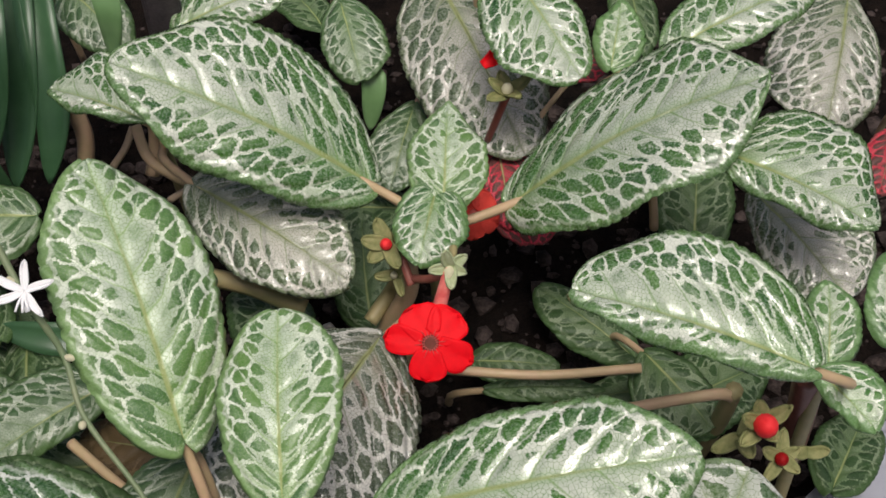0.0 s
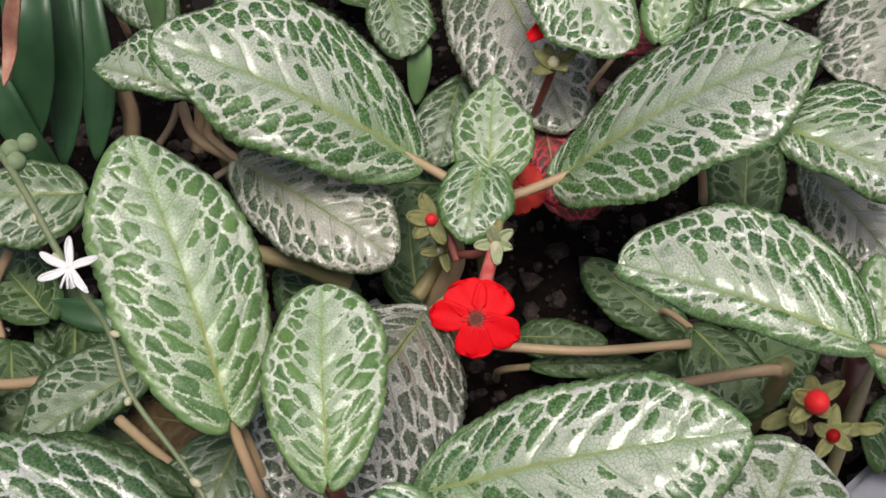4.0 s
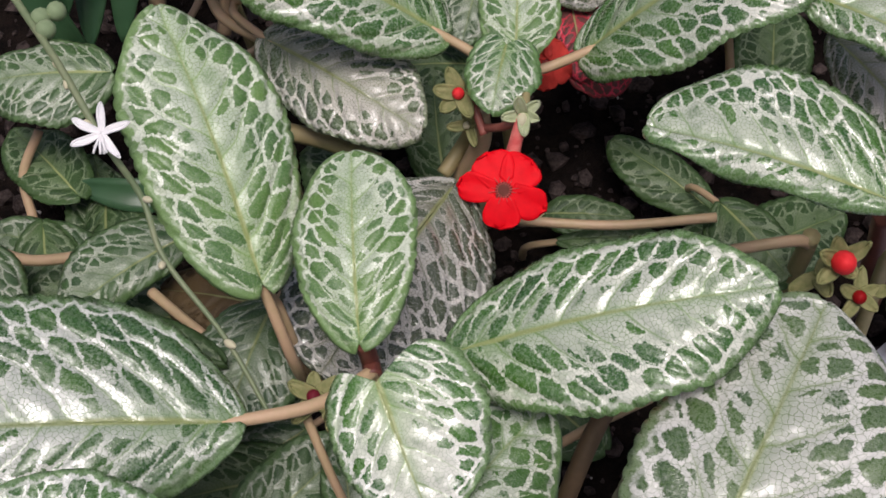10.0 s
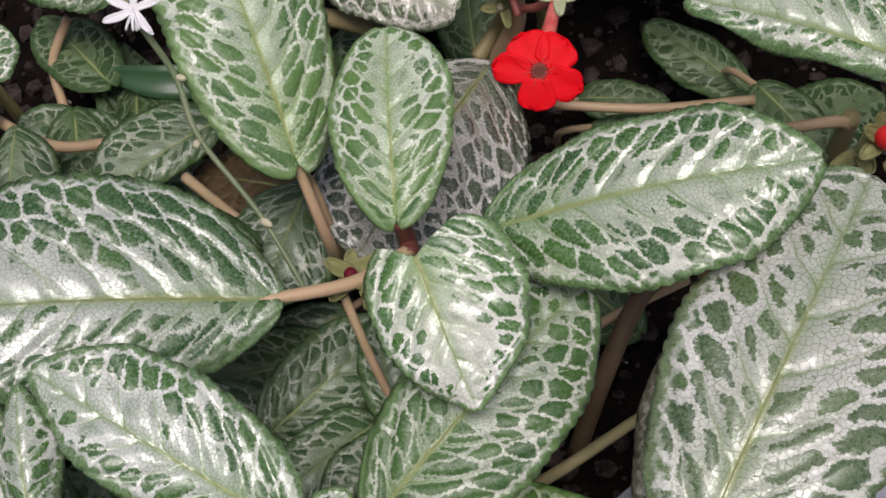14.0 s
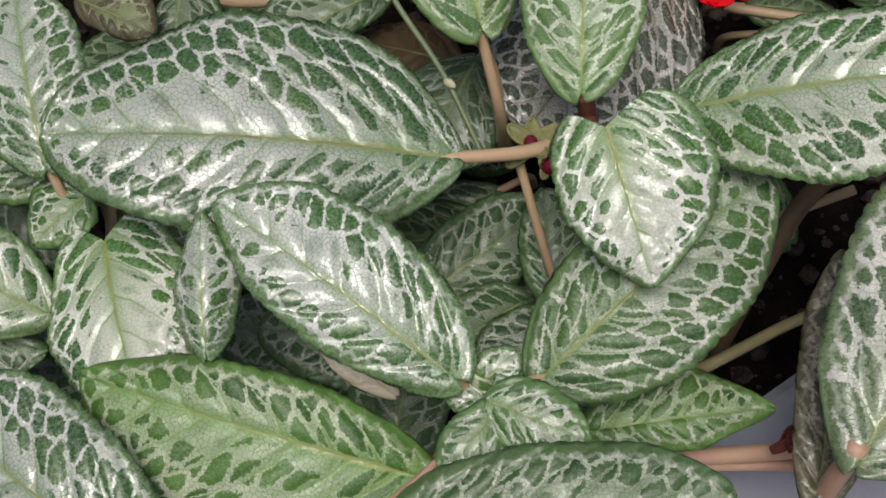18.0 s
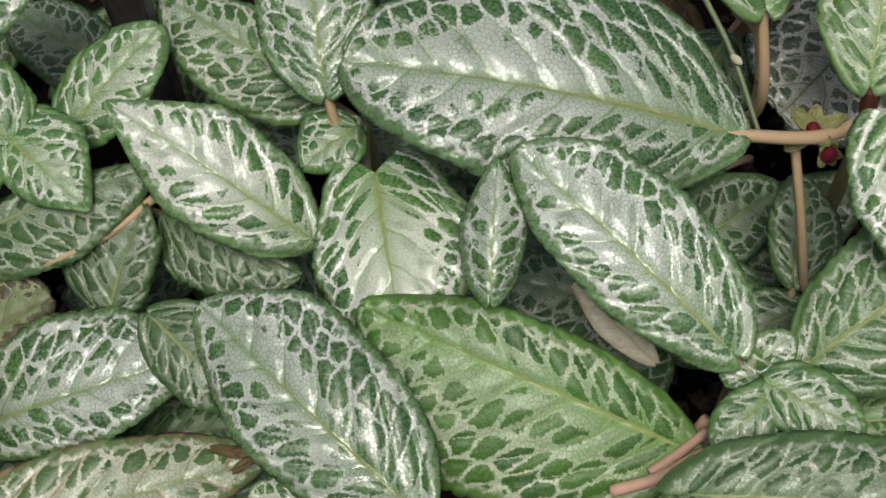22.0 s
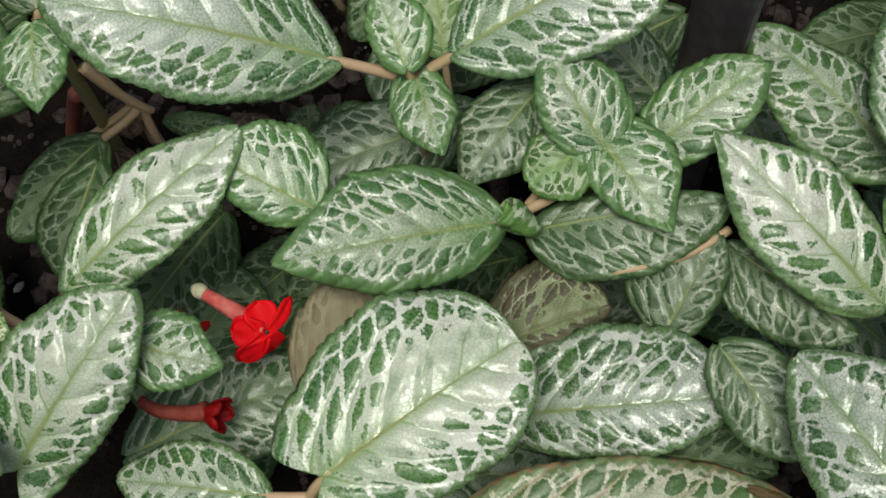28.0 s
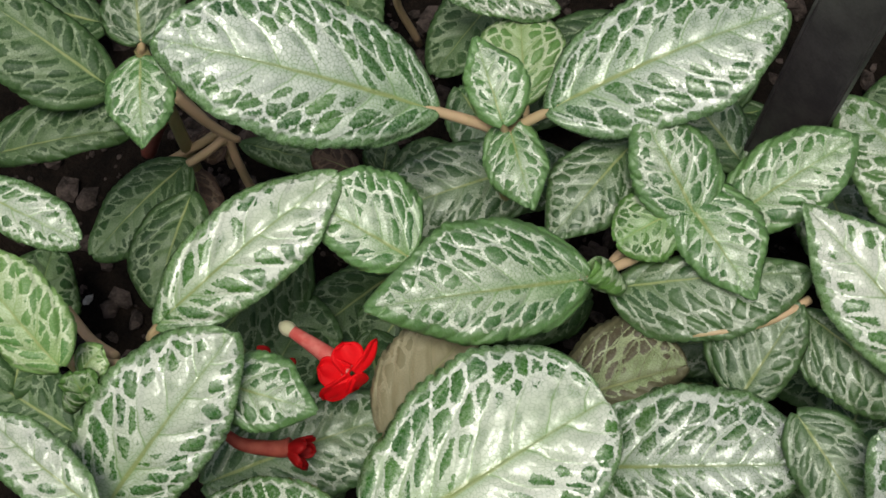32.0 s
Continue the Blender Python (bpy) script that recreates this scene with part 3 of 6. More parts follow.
leaf(j_plant, (-0.0687, -0.1428, 0.0890), (-0.0905, -0.1295, 0.0910), (0.0, -0.3, 0.95), 0.0040, 0.0042, 0.55, look_of='cream', point=0.85, petiole=False)
leaf(j_plant, (-0.0319, -0.1078, 0.0618), (-0.0547, -0.1239, 0.0582), (-0.0000, -0.2149, 0.9766), 0.0089, 0.0096, 0.47, look_of='mid', petiole=False)
leaf(j_plant, (-0.0259, -0.1423, 0.0761), (0.0171, -0.1318, 0.0772), (0.0213, -0.1884, 0.9819), 0.0128, 0.0068, 0.55, look_of='lush', point=0.85)
leaf(j_plant, (-0.0087, -0.1177, 0.0615), (-0.0397, -0.1315, 0.0585), (-0.0000, -0.2149, 0.9766), 0.0068, 0.0055, 0.51, look_of='mid', petiole=False)
leaf(j_plant, (-0.0465, -0.1492, 0.1086), (-0.0245, -0.1553, 0.1073), (-0.0000, -0.2149, 0.9766), 0.0080, 0.0077, 0.42, look_of='feather', petiole=False)
leaf(j_plant, (-0.0449, -0.1519, 0.1079), (-0.0535, -0.1653, 0.1050), (-0.0000, -0.2149, 0.9766), 0.0071, 0.0059, 0.49, look_of='feather', petiole=False, heart=0.13)
leaf(j_plant, (-0.0495, -0.1449, 0.1045), (-0.0416, -0.1366, 0.1063), (-0.0000, -0.2149, 0.9766), 0.0047, 0.0048, 0.46, petiole=False)
leaf(j_plant, (-0.0473, -0.1476, 0.1041), (-0.0552, -0.1476, 0.1041), (-0.0000, -0.2149, 0.9766), 0.0030, 0.0041, 0.52, petiole=False)
leaf(j_plant, (-0.0625, -0.1800, 0.1135), (0.0049, -0.1668, 0.1164), (-0.0000, -0.2149, 0.9766), 0.0138, 0.0118, 0.50, look_of='mid', petiole=False)

r_plant = plant((0.1029, -0.0262, 0.0950), "silver-netted plant with red buds on dark red stems")
leaf(r_plant, (0.0897, -0.0458, 0.1284), (0.0346, -0.0250, 0.1313), (-0.0421, -0.2458, 0.9684), 0.0063, 0.0243, 0.49, heart=0.04, point=0.0, taper=0.85)
leaf(r_plant, (0.0832, 0.0451, 0.1027), (0.1259, 0.0210, 0.0974), (-0.0000, -0.2149, 0.9766), 0.0264, 0.0079, 0.47)
leaf(r_plant, (0.1509, 0.1586, 0.0614), (0.1357, 0.1020, 0.0489), (0.0847, -0.2365, 0.9679), 0.0156, 0.0253, 0.60, look_of='pale')
leaf(r_plant, (0.1022, 0.0625, 0.0641), (0.1281, 0.0261, 0.0561), (-0.0380, -0.2402, 0.9700), 0.0209, 0.0130, 0.65, look_of='pale', petiole=False)
leaf(r_plant, (0.1014, -0.0300, 0.1055), (0.1042, -0.0073, 0.1105), (-0.0000, -0.2149, 0.9766), 0.0065, 0.0086, 0.46, look_of='feather')
leaf(r_plant, (0.0979, -0.0327, 0.1067), (0.1107, -0.0479, 0.1033), (-0.0000, -0.2149, 0.9766), 0.0115, 0.0038, 0.47, look_of='feather')
leaf(r_plant, (0.1178, -0.0247, 0.1073), (0.1207, 0.0002, 0.1128), (-0.0000, -0.2149, 0.9766), 0.0062, 0.0054, 0.40, look_of='feather', petiole=False)
leaf(r_plant, (0.0683, 0.0287, 0.0172), (0.0354, 0.0547, 0.0229), (-0.0000, -0.2149, 0.9766), 0.0105, 0.0082, 0.53, look_of='dull')
leaf(r_plant, (0.0678, 0.0218, 0.0328), (0.0873, -0.0030, 0.0273), (-0.0000, -0.2149, 0.9766), 0.0096, 0.0153, 0.53, look_of='dull')

c_plant = plant((-0.0920, 0.0950, 0.0500), "silver-netted plant with tan runners beside dark strap leaves")
leaf(c_plant, (-0.0902, 0.0754, 0.0838), (-0.1212, 0.0866, 0.0862), (-0.0000, -0.2149, 0.9766), 0.0043, 0.0192, 0.63)
leaf(c_plant, (-0.0751, 0.0629, 0.0668), (-0.0246, 0.0267, 0.0644), (-0.1265, -0.2416, 0.9621), 0.0189, 0.0164, 0.49, look_of='pale', heart=0.04)
leaf(c_plant, (-0.0606, -0.0493, 0.1014), (-0.0881, 0.0136, 0.1352), (0.3817, -0.3026, 0.8734), 0.0203, 0.0206, 0.49, look_of='soft', point=0.2, heart=0.04)
leaf(c_plant, (-0.0885, 0.1279, 0.0729), (-0.0466, 0.1474, 0.0772), (-0.0000, -0.2149, 0.9766), 0.0165, 0.0086, 0.46)
leaf(c_plant, (-0.0344, 0.1590, 0.0588), (-0.0253, 0.1246, 0.0513), (-0.0000, -0.2149, 0.9766), 0.0132, 0.0103, 0.57, look_of='mid')
leaf(c_plant, (-0.1251, 0.0546, 0.0620), (-0.1675, 0.0508, 0.0619), (0.0114, -0.1665, 0.9860), 0.0175, 0.0134, 0.44, look_of='mid', petiole=False)
leaf(c_plant, (-0.1244, 0.0044, 0.0262), (-0.1682, 0.0161, 0.0291), (0.0129, -0.2017, 0.9794), 0.0179, 0.0090, 0.50, look_of='mid', petiole=False)
leaf(c_plant, (-0.0929, -0.0044, 0.0572), (-0.1319, -0.0305, 0.0495), (-0.0385, -0.2319, 0.9720), 0.0076, 0.0164, 0.47, look_of='mid', petiole=False)
leaf(c_plant, (-0.0776, -0.0498, 0.0599), (-0.1276, -0.0329, 0.0566), (-0.1161, -0.1534, 0.9813), 0.0030, 0.0077, 0.51, look_of='dull', petiole=False)
leaf(c_plant, (-0.1291, 0.1496, 0.0728), (-0.1045, 0.1241, 0.0672), (-0.0000, -0.2149, 0.9766), 0.0108, 0.0122, 0.40, look_of='mid')

t_plant = plant((0.0568, 0.1046, 0.0700), "glossy silver-netted plant with a cream bud on a red stalk")
leaf(t_plant, (0.0007, 0.1661, 0.0634), (0.0319, 0.0926, 0.0472), (-0.0110, -0.2197, 0.9755), 0.0213, 0.0259, 0.49, look_of='pale')
leaf(t_plant, (0.0234, 0.1297, 0.0998), (0.0472, 0.0870, 0.0904), (-0.0000, -0.2149, 0.9766), 0.0120, 0.0195, 0.54)
leaf(t_plant, (0.0581, 0.0991, 0.0821), (0.0634, 0.1263, 0.0880), (-0.0000, -0.2149, 0.9766), 0.0071, 0.0098, 0.46, look_of='feather', point=0.85, petiole=False)
leaf(t_plant, (0.0738, 0.0914, 0.0972), (0.1247, 0.1176, 0.1029), (-0.0000, -0.2149, 0.9766), 0.0153, 0.0098, 0.47)

n_plant = plant((-0.1540, -0.0900, 0.0720))
leaf(n_plant, (-0.1421, -0.1150, 0.0957), (-0.1251, -0.1526, 0.0930), (-0.1239, -0.1265, 0.9842), 0.0212, 0.0180, 0.50, look_of='white', petiole=False, heart=0.13)
leaf(n_plant, (-0.1535, -0.1317, 0.0873), (-0.2075, -0.1170, 0.1054), (0.2197, -0.3258, 0.9195), 0.0138, 0.0144, 0.49, look_of='white', point=0.85)
leaf(n_plant, (-0.1503, -0.1033, 0.0953), (-0.1601, -0.1161, 0.0925), (-0.0000, -0.2149, 0.9766), 0.0071, 0.0111, 0.33, look_of='feather', petiole=False)
leaf(n_plant, (-0.1581, -0.1010, 0.1023), (-0.1761, -0.0546, 0.1125), (-0.0000, -0.2149, 0.9766), 0.0146, 0.0141, 0.48, look_of='frosted')
leaf(n_plant, (-0.1608, -0.0938, 0.0875), (-0.2116, -0.0763, 0.0921), (0.0124, -0.2190, 0.9756), 0.0149, 0.0109, 0.42, look_of='matte')
leaf(n_plant, (-0.1973, -0.1594, 0.0783), (-0.1954, -0.1331, 0.0886), (-0.0715, -0.3572, 0.9313), 0.0163, 0.0076, 0.44, point=0.5, look_of='mid')
leaf(n_plant, (-0.1926, -0.1314, 0.0817), (-0.1555, -0.1379, 0.0789), (0.0373, -0.2092, 0.9772), 0.0054, 0.0135, 0.43, look_of='mid')

m_plant = plant((-0.1068, -0.1926, 0.0850), "silver-netted plant with one brown-edged scorched leaf")
leaf(m_plant, (-0.1088, -0.1944, 0.1044), (-0.1683, -0.1612, 0.1064), (-0.1124, -0.2605, 0.9589), 0.0153, 0.0193, 0.51, point=0.5, look_of='frosted')
leaf(m_plant, (-0.2281, -0.1954, 0.0663), (-0.1740, -0.1662, 0.0820), (-0.1011, -0.3179, 0.9427), 0.0205, 0.0121, 0.54, point=0.5, look_of='frosted')
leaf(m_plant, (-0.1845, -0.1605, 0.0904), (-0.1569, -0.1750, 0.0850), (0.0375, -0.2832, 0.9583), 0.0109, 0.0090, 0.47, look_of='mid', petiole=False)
leaf(m_plant, (-0.1903, -0.1814, 0.0538), (-0.1580, -0.1705, 0.0562), (-0.0000, -0.2149, 0.9766), 0.0100, 0.0042, 0.52, look_of='dull', petiole=False)
leaf(m_plant, (-0.2210, -0.2255, 0.0722), (-0.1516, -0.1811, 0.0688), (0.1469, -0.1557, 0.9768), 0.0149, 0.0110, 0.46, look_of='scorched', point=0.5)
leaf(m_plant, (-0.1638, -0.1835, 0.0742), (-0.1518, -0.1822, 0.0725), (0.0, -0.2149, 0.9766), 0.0012, 0.0011, 0.48, look_of='withered', petiole=False)
leaf(m_plant, (-0.1527, -0.1826, 0.0740), (-0.1573, -0.1877, 0.0745), (0.0, -0.2149, 0.9766), 0.0009, 0.0010, 0.48, look_of='withered', petiole=False)
leaf(m_plant, (-0.1359, -0.1952, 0.0747), (-0.1518, -0.1927, 0.0753), (-0.0000, -0.2149, 0.9766), 0.0030, 0.0070, 0.63)

o_plant = plant((-0.2345, -0.1228, 0.0850), "young feather-patterned plant with a rolled new leaf")
leaf(o_plant, (-0.2292, -0.1287, 0.0956), (-0.2555, -0.1146, 0.1066), (0.2124, -0.3241, 0.9219), 0.0098, 0.0125, 0.38, look_of='feather', point=0.85)
leaf(o_plant, (-0.2312, -0.1273, 0.0961), (-0.2063, -0.1399, 0.0927), (0.0023, -0.2549, 0.9670), 0.0134, 0.0086, 0.33, look_of='feather', point=0.85, heart=0.13)
leaf(o_plant, (-0.2213, -0.1210, 0.0882), (-0.2035, -0.0907, 0.1014), (-0.0847, -0.3549, 0.9310), 0.0118, 0.0105, 0.47, look_of='feather', point=0.5)
leaf(o_plant, (-0.2331, -0.1283, 0.0948), (-0.2430, -0.1437, 0.0916), (-0.0000, -0.2149, 0.9766), 0.0091, 0.0094, 0.51, look_of='lush', petiole=False)
leaf(o_plant, (-0.2386, -0.1502, 0.0806), (-0.1969, -0.1251, 0.0912), (-0.1276, -0.1983, 0.9718), 0.0064, 0.0158, 0.41, look_of='mid')
leaf(o_plant, (-0.2451, -0.1549, 0.0878), (-0.2880, -0.1921, 0.0925), (0.2393, -0.1558, 0.9584), 0.0126, 0.0189, 0.47, look_of='feather', point=0.85)
leaf(o_plant, (-0.2352, -0.1810, 0.0710), (-0.2127, -0.1582, 0.0777), (-0.0457, -0.2378, 0.9702), 0.0175, 0.0049, 0.56, look_of='bronze')
leaf(o_plant, (-0.2527, -0.1160, 0.0908), (-0.2590, -0.1493, 0.0837), (-0.0003, -0.2086, 0.9780), 0.0098, 0.0114, 0.48, look_of='mid', point=0.85)

u_plant = plant((-0.2831, -0.1301, 0.0900), "silver-netted plant with paired young leaves near the black stake")
leaf(u_plant, (-0.3007, -0.1384, 0.0986), (-0.3621, -0.1685, 0.1232), (0.4325, -0.1549, 0.8882), 0.0170, 0.0206, 0.52, point=0.5, look_of='frosted')
leaf(u_plant, (-0.2743, -0.1231, 0.0999), (-0.2336, -0.0757, 0.1163), (-0.1012, -0.2473, 0.9636), 0.0189, 0.0176, 0.51, point=0.5, look_of='frosted')
leaf(u_plant, (-0.2831, -0.1326, 0.0987), (-0.3006, -0.1174, 0.1046), (0.0704, -0.2895, 0.9546), 0.0062, 0.0097, 0.43, look_of='feather', point=0.85)
leaf(u_plant, (-0.2806, -0.1319, 0.0945), (-0.2659, -0.1465, 0.0912), (0.0024, -0.2172, 0.9761), 0.0071, 0.0088, 0.38, look_of='feather', point=0.85, heart=0.13)
leaf(u_plant, (-0.2911, -0.0995, 0.0524), (-0.3067, -0.0760, 0.0576), (-0.0000, -0.2149, 0.9766), 0.0126, 0.0129, 0.59, look_of='plain')
leaf(u_plant, (-0.3319, -0.0806, 0.0590), (-0.2957, -0.0718, 0.0610), (-0.0000, -0.2149, 0.9766), 0.0059, 0.0072, 0.48)

x_plant = plant((-0.2536, -0.2351, 0.0800), "plant with a highlight-whitened rounded leaf beside a fallen red flower")
leaf(x_plant, (-0.2516, -0.2307, 0.0876), (-0.2257, -0.1837, 0.0982), (0.0290, -0.2030, 0.9787), 0.0273, 0.0202, 0.52, look_of='white', point=0.0, heart=0.13, taper=0.85)
leaf(x_plant, (-0.2631, -0.2399, 0.0795), (-0.2995, -0.2516, 0.0692), (-0.1902, -0.2469, 0.9502), 0.0083, 0.0111, 0.48)
leaf(x_plant, (-0.2712, -0.2110, 0.0693), (-0.2648, -0.1780, 0.0766), (-0.0000, -0.2149, 0.9766), 0.0134, 0.0079, 0.55, look_of='faded', petiole=False)

l_plant = plant((-0.3421, -0.2396, 0.0900), "bright green and white netted plant over bare dark soil")
leaf(l_plant, (-0.3140, -0.2623, 0.0899), (-0.3061, -0.2182, 0.1124), (0.1494, -0.4667, 0.8717), 0.0182, 0.0130, 0.41, look_of='white', petiole=False, heart=0.13, point=0.3)
leaf(l_plant, (-0.3048, -0.2274, 0.0999), (-0.2824, -0.2217, 0.0999), (0.0576, -0.2198, 0.9738), 0.0101, 0.0084, 0.38, look_of='feather', point=0.85)
leaf(l_plant, (-0.3364, -0.2450, 0.1096), (-0.3681, -0.2346, 0.1187), (0.1244, -0.4085, 0.9043), 0.0086, 0.0106, 0.40, look_of='plain', petiole=False)
leaf(l_plant, (-0.3115, -0.2668, 0.1041), (-0.3445, -0.2627, 0.1051), (-0.0000, -0.2149, 0.9766), 0.0082, 0.0066, 0.53, look_of='white', petiole=False)

s_plant = plant((-0.3323, -0.2188, 0.0700), "white-veined plant with small dark leaves under it")
leaf(s_plant, (-0.3306, -0.2202, 0.0879), (-0.3103, -0.1678, 0.1017), (0.0020, -0.2553, 0.9669), 0.0123, 0.0122, 0.49, look_of='white', point=0.5)
leaf(s_plant, (-0.2855, -0.1752, 0.0935), (-0.3146, -0.1769, 0.0994), (0.2239, -0.2223, 0.9489), 0.0082, 0.0171, 0.42, look_of='feather')
leaf(s_plant, (-0.3667, -0.1676, 0.0490), (-0.3757, -0.2038, 0.0410), (-0.0000, -0.2149, 0.9766), 0.0111, 0.0100, 0.47, look_of='dull', petiole=False)
leaf(s_plant, (-0.3466, -0.1850, 0.0813), (-0.3387, -0.2146, 0.0748), (-0.0000, -0.2149, 0.9766), 0.0086, 0.0112, 0.51, look_of='dull', petiole=False)
leaf(s_plant, (-0.3185, -0.1329, 0.0280), (-0.3070, -0.1146, 0.0320), (-0.0000, -0.2149, 0.9766), 0.0070, 0.0070, 0.50, look_of='dull')
leaf(s_plant, (-0.3223, -0.1301, 0.0270), (-0.3259, -0.1208, 0.0290), (-0.0000, -0.2149, 0.9766), 0.0074, 0.0043, 0.34, look_of='dull')
leaf(s_plant, (-0.3670, -0.1433, 0.0212), (-0.3356, -0.1358, 0.0228), (-0.0000, -0.2149, 0.9766), 0.0042, 0.0051, 0.48, look_of='dull', petiole=False)

w_plant = plant((-0.3742, -0.1635, 0.1000), "dull green netted plant with one young feathered leaf")
leaf(w_plant, (-0.3800, -0.2213, 0.1151), (-0.3481, -0.2192, 0.1155), (-0.0000, -0.2149, 0.9766), 0.0071, 0.0059, 0.54, look_of='silver', petiole=False)
leaf(w_plant, (-0.3654, -0.1712, 0.1144), (-0.3533, -0.1889, 0.1081), (0.0602, -0.2970, 0.9530), 0.0086, 0.0093, 0.35, look_of='feather', point=0.85, petiole=False)
leaf(w_plant, (-0.3742, -0.1626, 0.1029), (-0.3889, -0.1433, 0.1071), (-0.0000, -0.2149, 0.9766), 0.0103, 0.0117, 0.35, look_of='mid')
leaf(w_plant, (-0.3711, -0.1790, 0.1069), (-0.4131, -0.1785, 0.1176), (0.2405, -0.1677, 0.9560), 0.0147, 0.0087, 0.44, look_of='dull', point=0.85, petiole=False)
leaf(w_plant, (-0.3915, -0.2075, 0.0948), (-0.3624, -0.1836, 0.1001), (-0.0000, -0.2149, 0.9766), 0.0123, 0.0043, 0.48, look_of='dull', petiole=False)

f_plant = plant((0.0377, -0.1343, 0.0900), "broad pale silver-netted plant beside the grey edging slab")
leaf(f_plant, (0.0292, -0.1542, 0.1074), (0.0744, -0.0662, 0.1180), (-0.0800, -0.1600, 0.9800), 0.0250, 0.0310, 0.55, look_of='broad', point=0.0, petiole=False, taper=1.15)
leaf(f_plant, (0.0248, -0.1577, 0.0860), (0.0306, -0.0954, 0.0880), (-0.0000, -0.2149, 0.9766), 0.0075, 0.0110, 0.50, look_of='crinkled', petiole=False)

p_plant = plant((-0.1720, 0.0174, 0.0500))
leaf(p_plant, (-0.1791, 0.0110, 0.0566), (-0.1694, -0.0037, 0.0534), (-0.0000, -0.2149, 0.9766), 0.0100, 0.0053, 0.57, look_of='bronze', petiole=False)
leaf(p_plant, (-0.1846, -0.0210, 0.0610), (-0.1603, -0.0297, 0.0590), (-0.0000, -0.2149, 0.9766), 0.0118, 0.0055, 0.46, look_of='bronze', petiole=False)
leaf(p_plant, (-0.1599, -0.0008, 0.0483), (-0.1585, -0.0307, 0.0417), (-0.0000, -0.2149, 0.9766), 0.0152, 0.0084, 0.61, look_of='mid', petiole=False)
leaf(p_plant, (-0.1422, -0.0309, 0.1120), (-0.1386, -0.0152, 0.1154), (-0.0000, -0.2149, 0.9766), 0.0071, 0.0084, 0.46, petiole=False)
stalk(d_plant, [(0.0046, 0.0141, 0.0350), (0.0348, 0.0121, 0.0350), (0.0658, 0.0140, 0.0360)], 0.0016, 0.0016, 'tan')
stalk(r_plant, [(0.0538, -0.0100, 0.0500), (0.0734, -0.0061, 0.0500), (0.0862, -0.0042, 0.0500), (0.0914, -0.0027, 0.0450)], 0.0017, 0.0019, 'tan')
stalk(r_plant, [(0.0906, -0.0026, 0.0500), (0.0898, -0.0005, 0.0300), (0.0877, 0.0043, 0.0000)], 0.0028, 0.003, 'olive')
stalk(a_plant, [(-0.0218, 0.0400, 0.0000), (-0.0138, 0.0348, 0.0300), (-0.0074, 0.0340, 0.0500), (-0.0073, 0.0376, 0.0600)], 0.0036, 0.003, 'tan')
stalk(c_plant, [(-0.0707, 0.0396, 0.0500), (-0.0560, 0.0352, 0.0500), (-0.0400, 0.0304, 0.0450)], 0.003, 0.003, 'olive')
stalk(a_plant, [(-0.0200, 0.0325, 0.0350), (-0.0136, 0.0401, 0.0400), (-0.0088, 0.0417, 0.0500)], 0.0026, 0.0026, 'olive')
stalk(c_plant, [(-0.1229, 0.1055, 0.0600), (-0.1200, 0.1003, 0.0500), (-0.1210, 0.0961, 0.0400)], 0.003, 0.003, 'tan')
stalk(c_plant, [(-0.1113, 0.0948, 0.0400), (-0.1067, 0.0990, 0.0450), (-0.1039, 0.1042, 0.0500)], 0.0013, 0.0013, 'cream')
stalk(c_plant, [(-0.0999, 0.0950, 0.0600), (-0.0940, 0.0842, 0.0550), (-0.0788, 0.0767, 0.0500)], 0.002, 0.0018, 'tan')
stalk(c_plant, [(-0.0975, 0.1109, 0.0500), (-0.0979, 0.1067, 0.0400), (-0.0999, 0.0995, 0.0300)], 0.0026, 0.0026, 'tan')
stalk(c_plant, [(-0.0911, 0.0836, 0.0350), (-0.0828, 0.0857, 0.0400), (-0.0761, 0.0878, 0.0450)], 0.0013, 0.0013, 'cream')
stalk(c_plant, [(-0.1030, -0.0233, 0.0550), (-0.0935, -0.0314, 0.0550), (-0.0834, -0.0397, 0.0550)], 0.0017, 0.0014, 'tan')
stalk(c_plant, [(-0.1545, 0.0489, 0.0400), (-0.1608, 0.0382, 0.0300), (-0.1581, 0.0263, 0.0200)], 0.0017, 0.0017, 'tan')
stalk(d_plant, [(-0.0471, -0.0843, 0.0980), (-0.0412, -0.0953, 0.0850), (-0.0345, -0.1048, 0.0650)], 0.0012, 0.0011, 'tan')
stalk(f_plant, [(0.0387, -0.0496, 0.0550), (0.0270, -0.0609, 0.0500), (0.0171, -0.0778, 0.0350), (0.0096, -0.0879, 0.0000)], 0.0026, 0.003, 'dark')
stalk(f_plant, [(-0.0065, -0.1069, 0.0200), (0.0067, -0.1023, 0.0300), (0.0184, -0.0941, 0.0300), (0.0295, -0.0866, 0.0300), (0.0496, -0.0777, 0.0350)], 0.0018, 0.0016, 'olive')
stalk(f_plant, [(0.0015, -0.0669, 0.0300), (0.0141, -0.0654, 0.0400), (0.0242, -0.0618, 0.0450), (0.0397, -0.0583, 0.0550)], 0.0014, 0.0014, 'tan')
stalk(j_plant, [(-0.0161, -0.1419, 0.0600), (0.0098, -0.1363, 0.0550), (0.0391, -0.1288, 0.0500)], 0.0022, 0.0024, 'pink')
stalk(j_plant, [(-0.0129, -0.1415, 0.0520), (0.0119, -0.1370, 0.0500), (0.0378, -0.1343, 0.0500)], 0.0014, 0.0016, 'pink')
stalk(f_plant, [(0.0293, -0.1508, 0.1100), (0.0274, -0.1530, 0.0900), (0.0269, -0.1532, 0.0600)], 0.0022, 0.0026, 'pink')
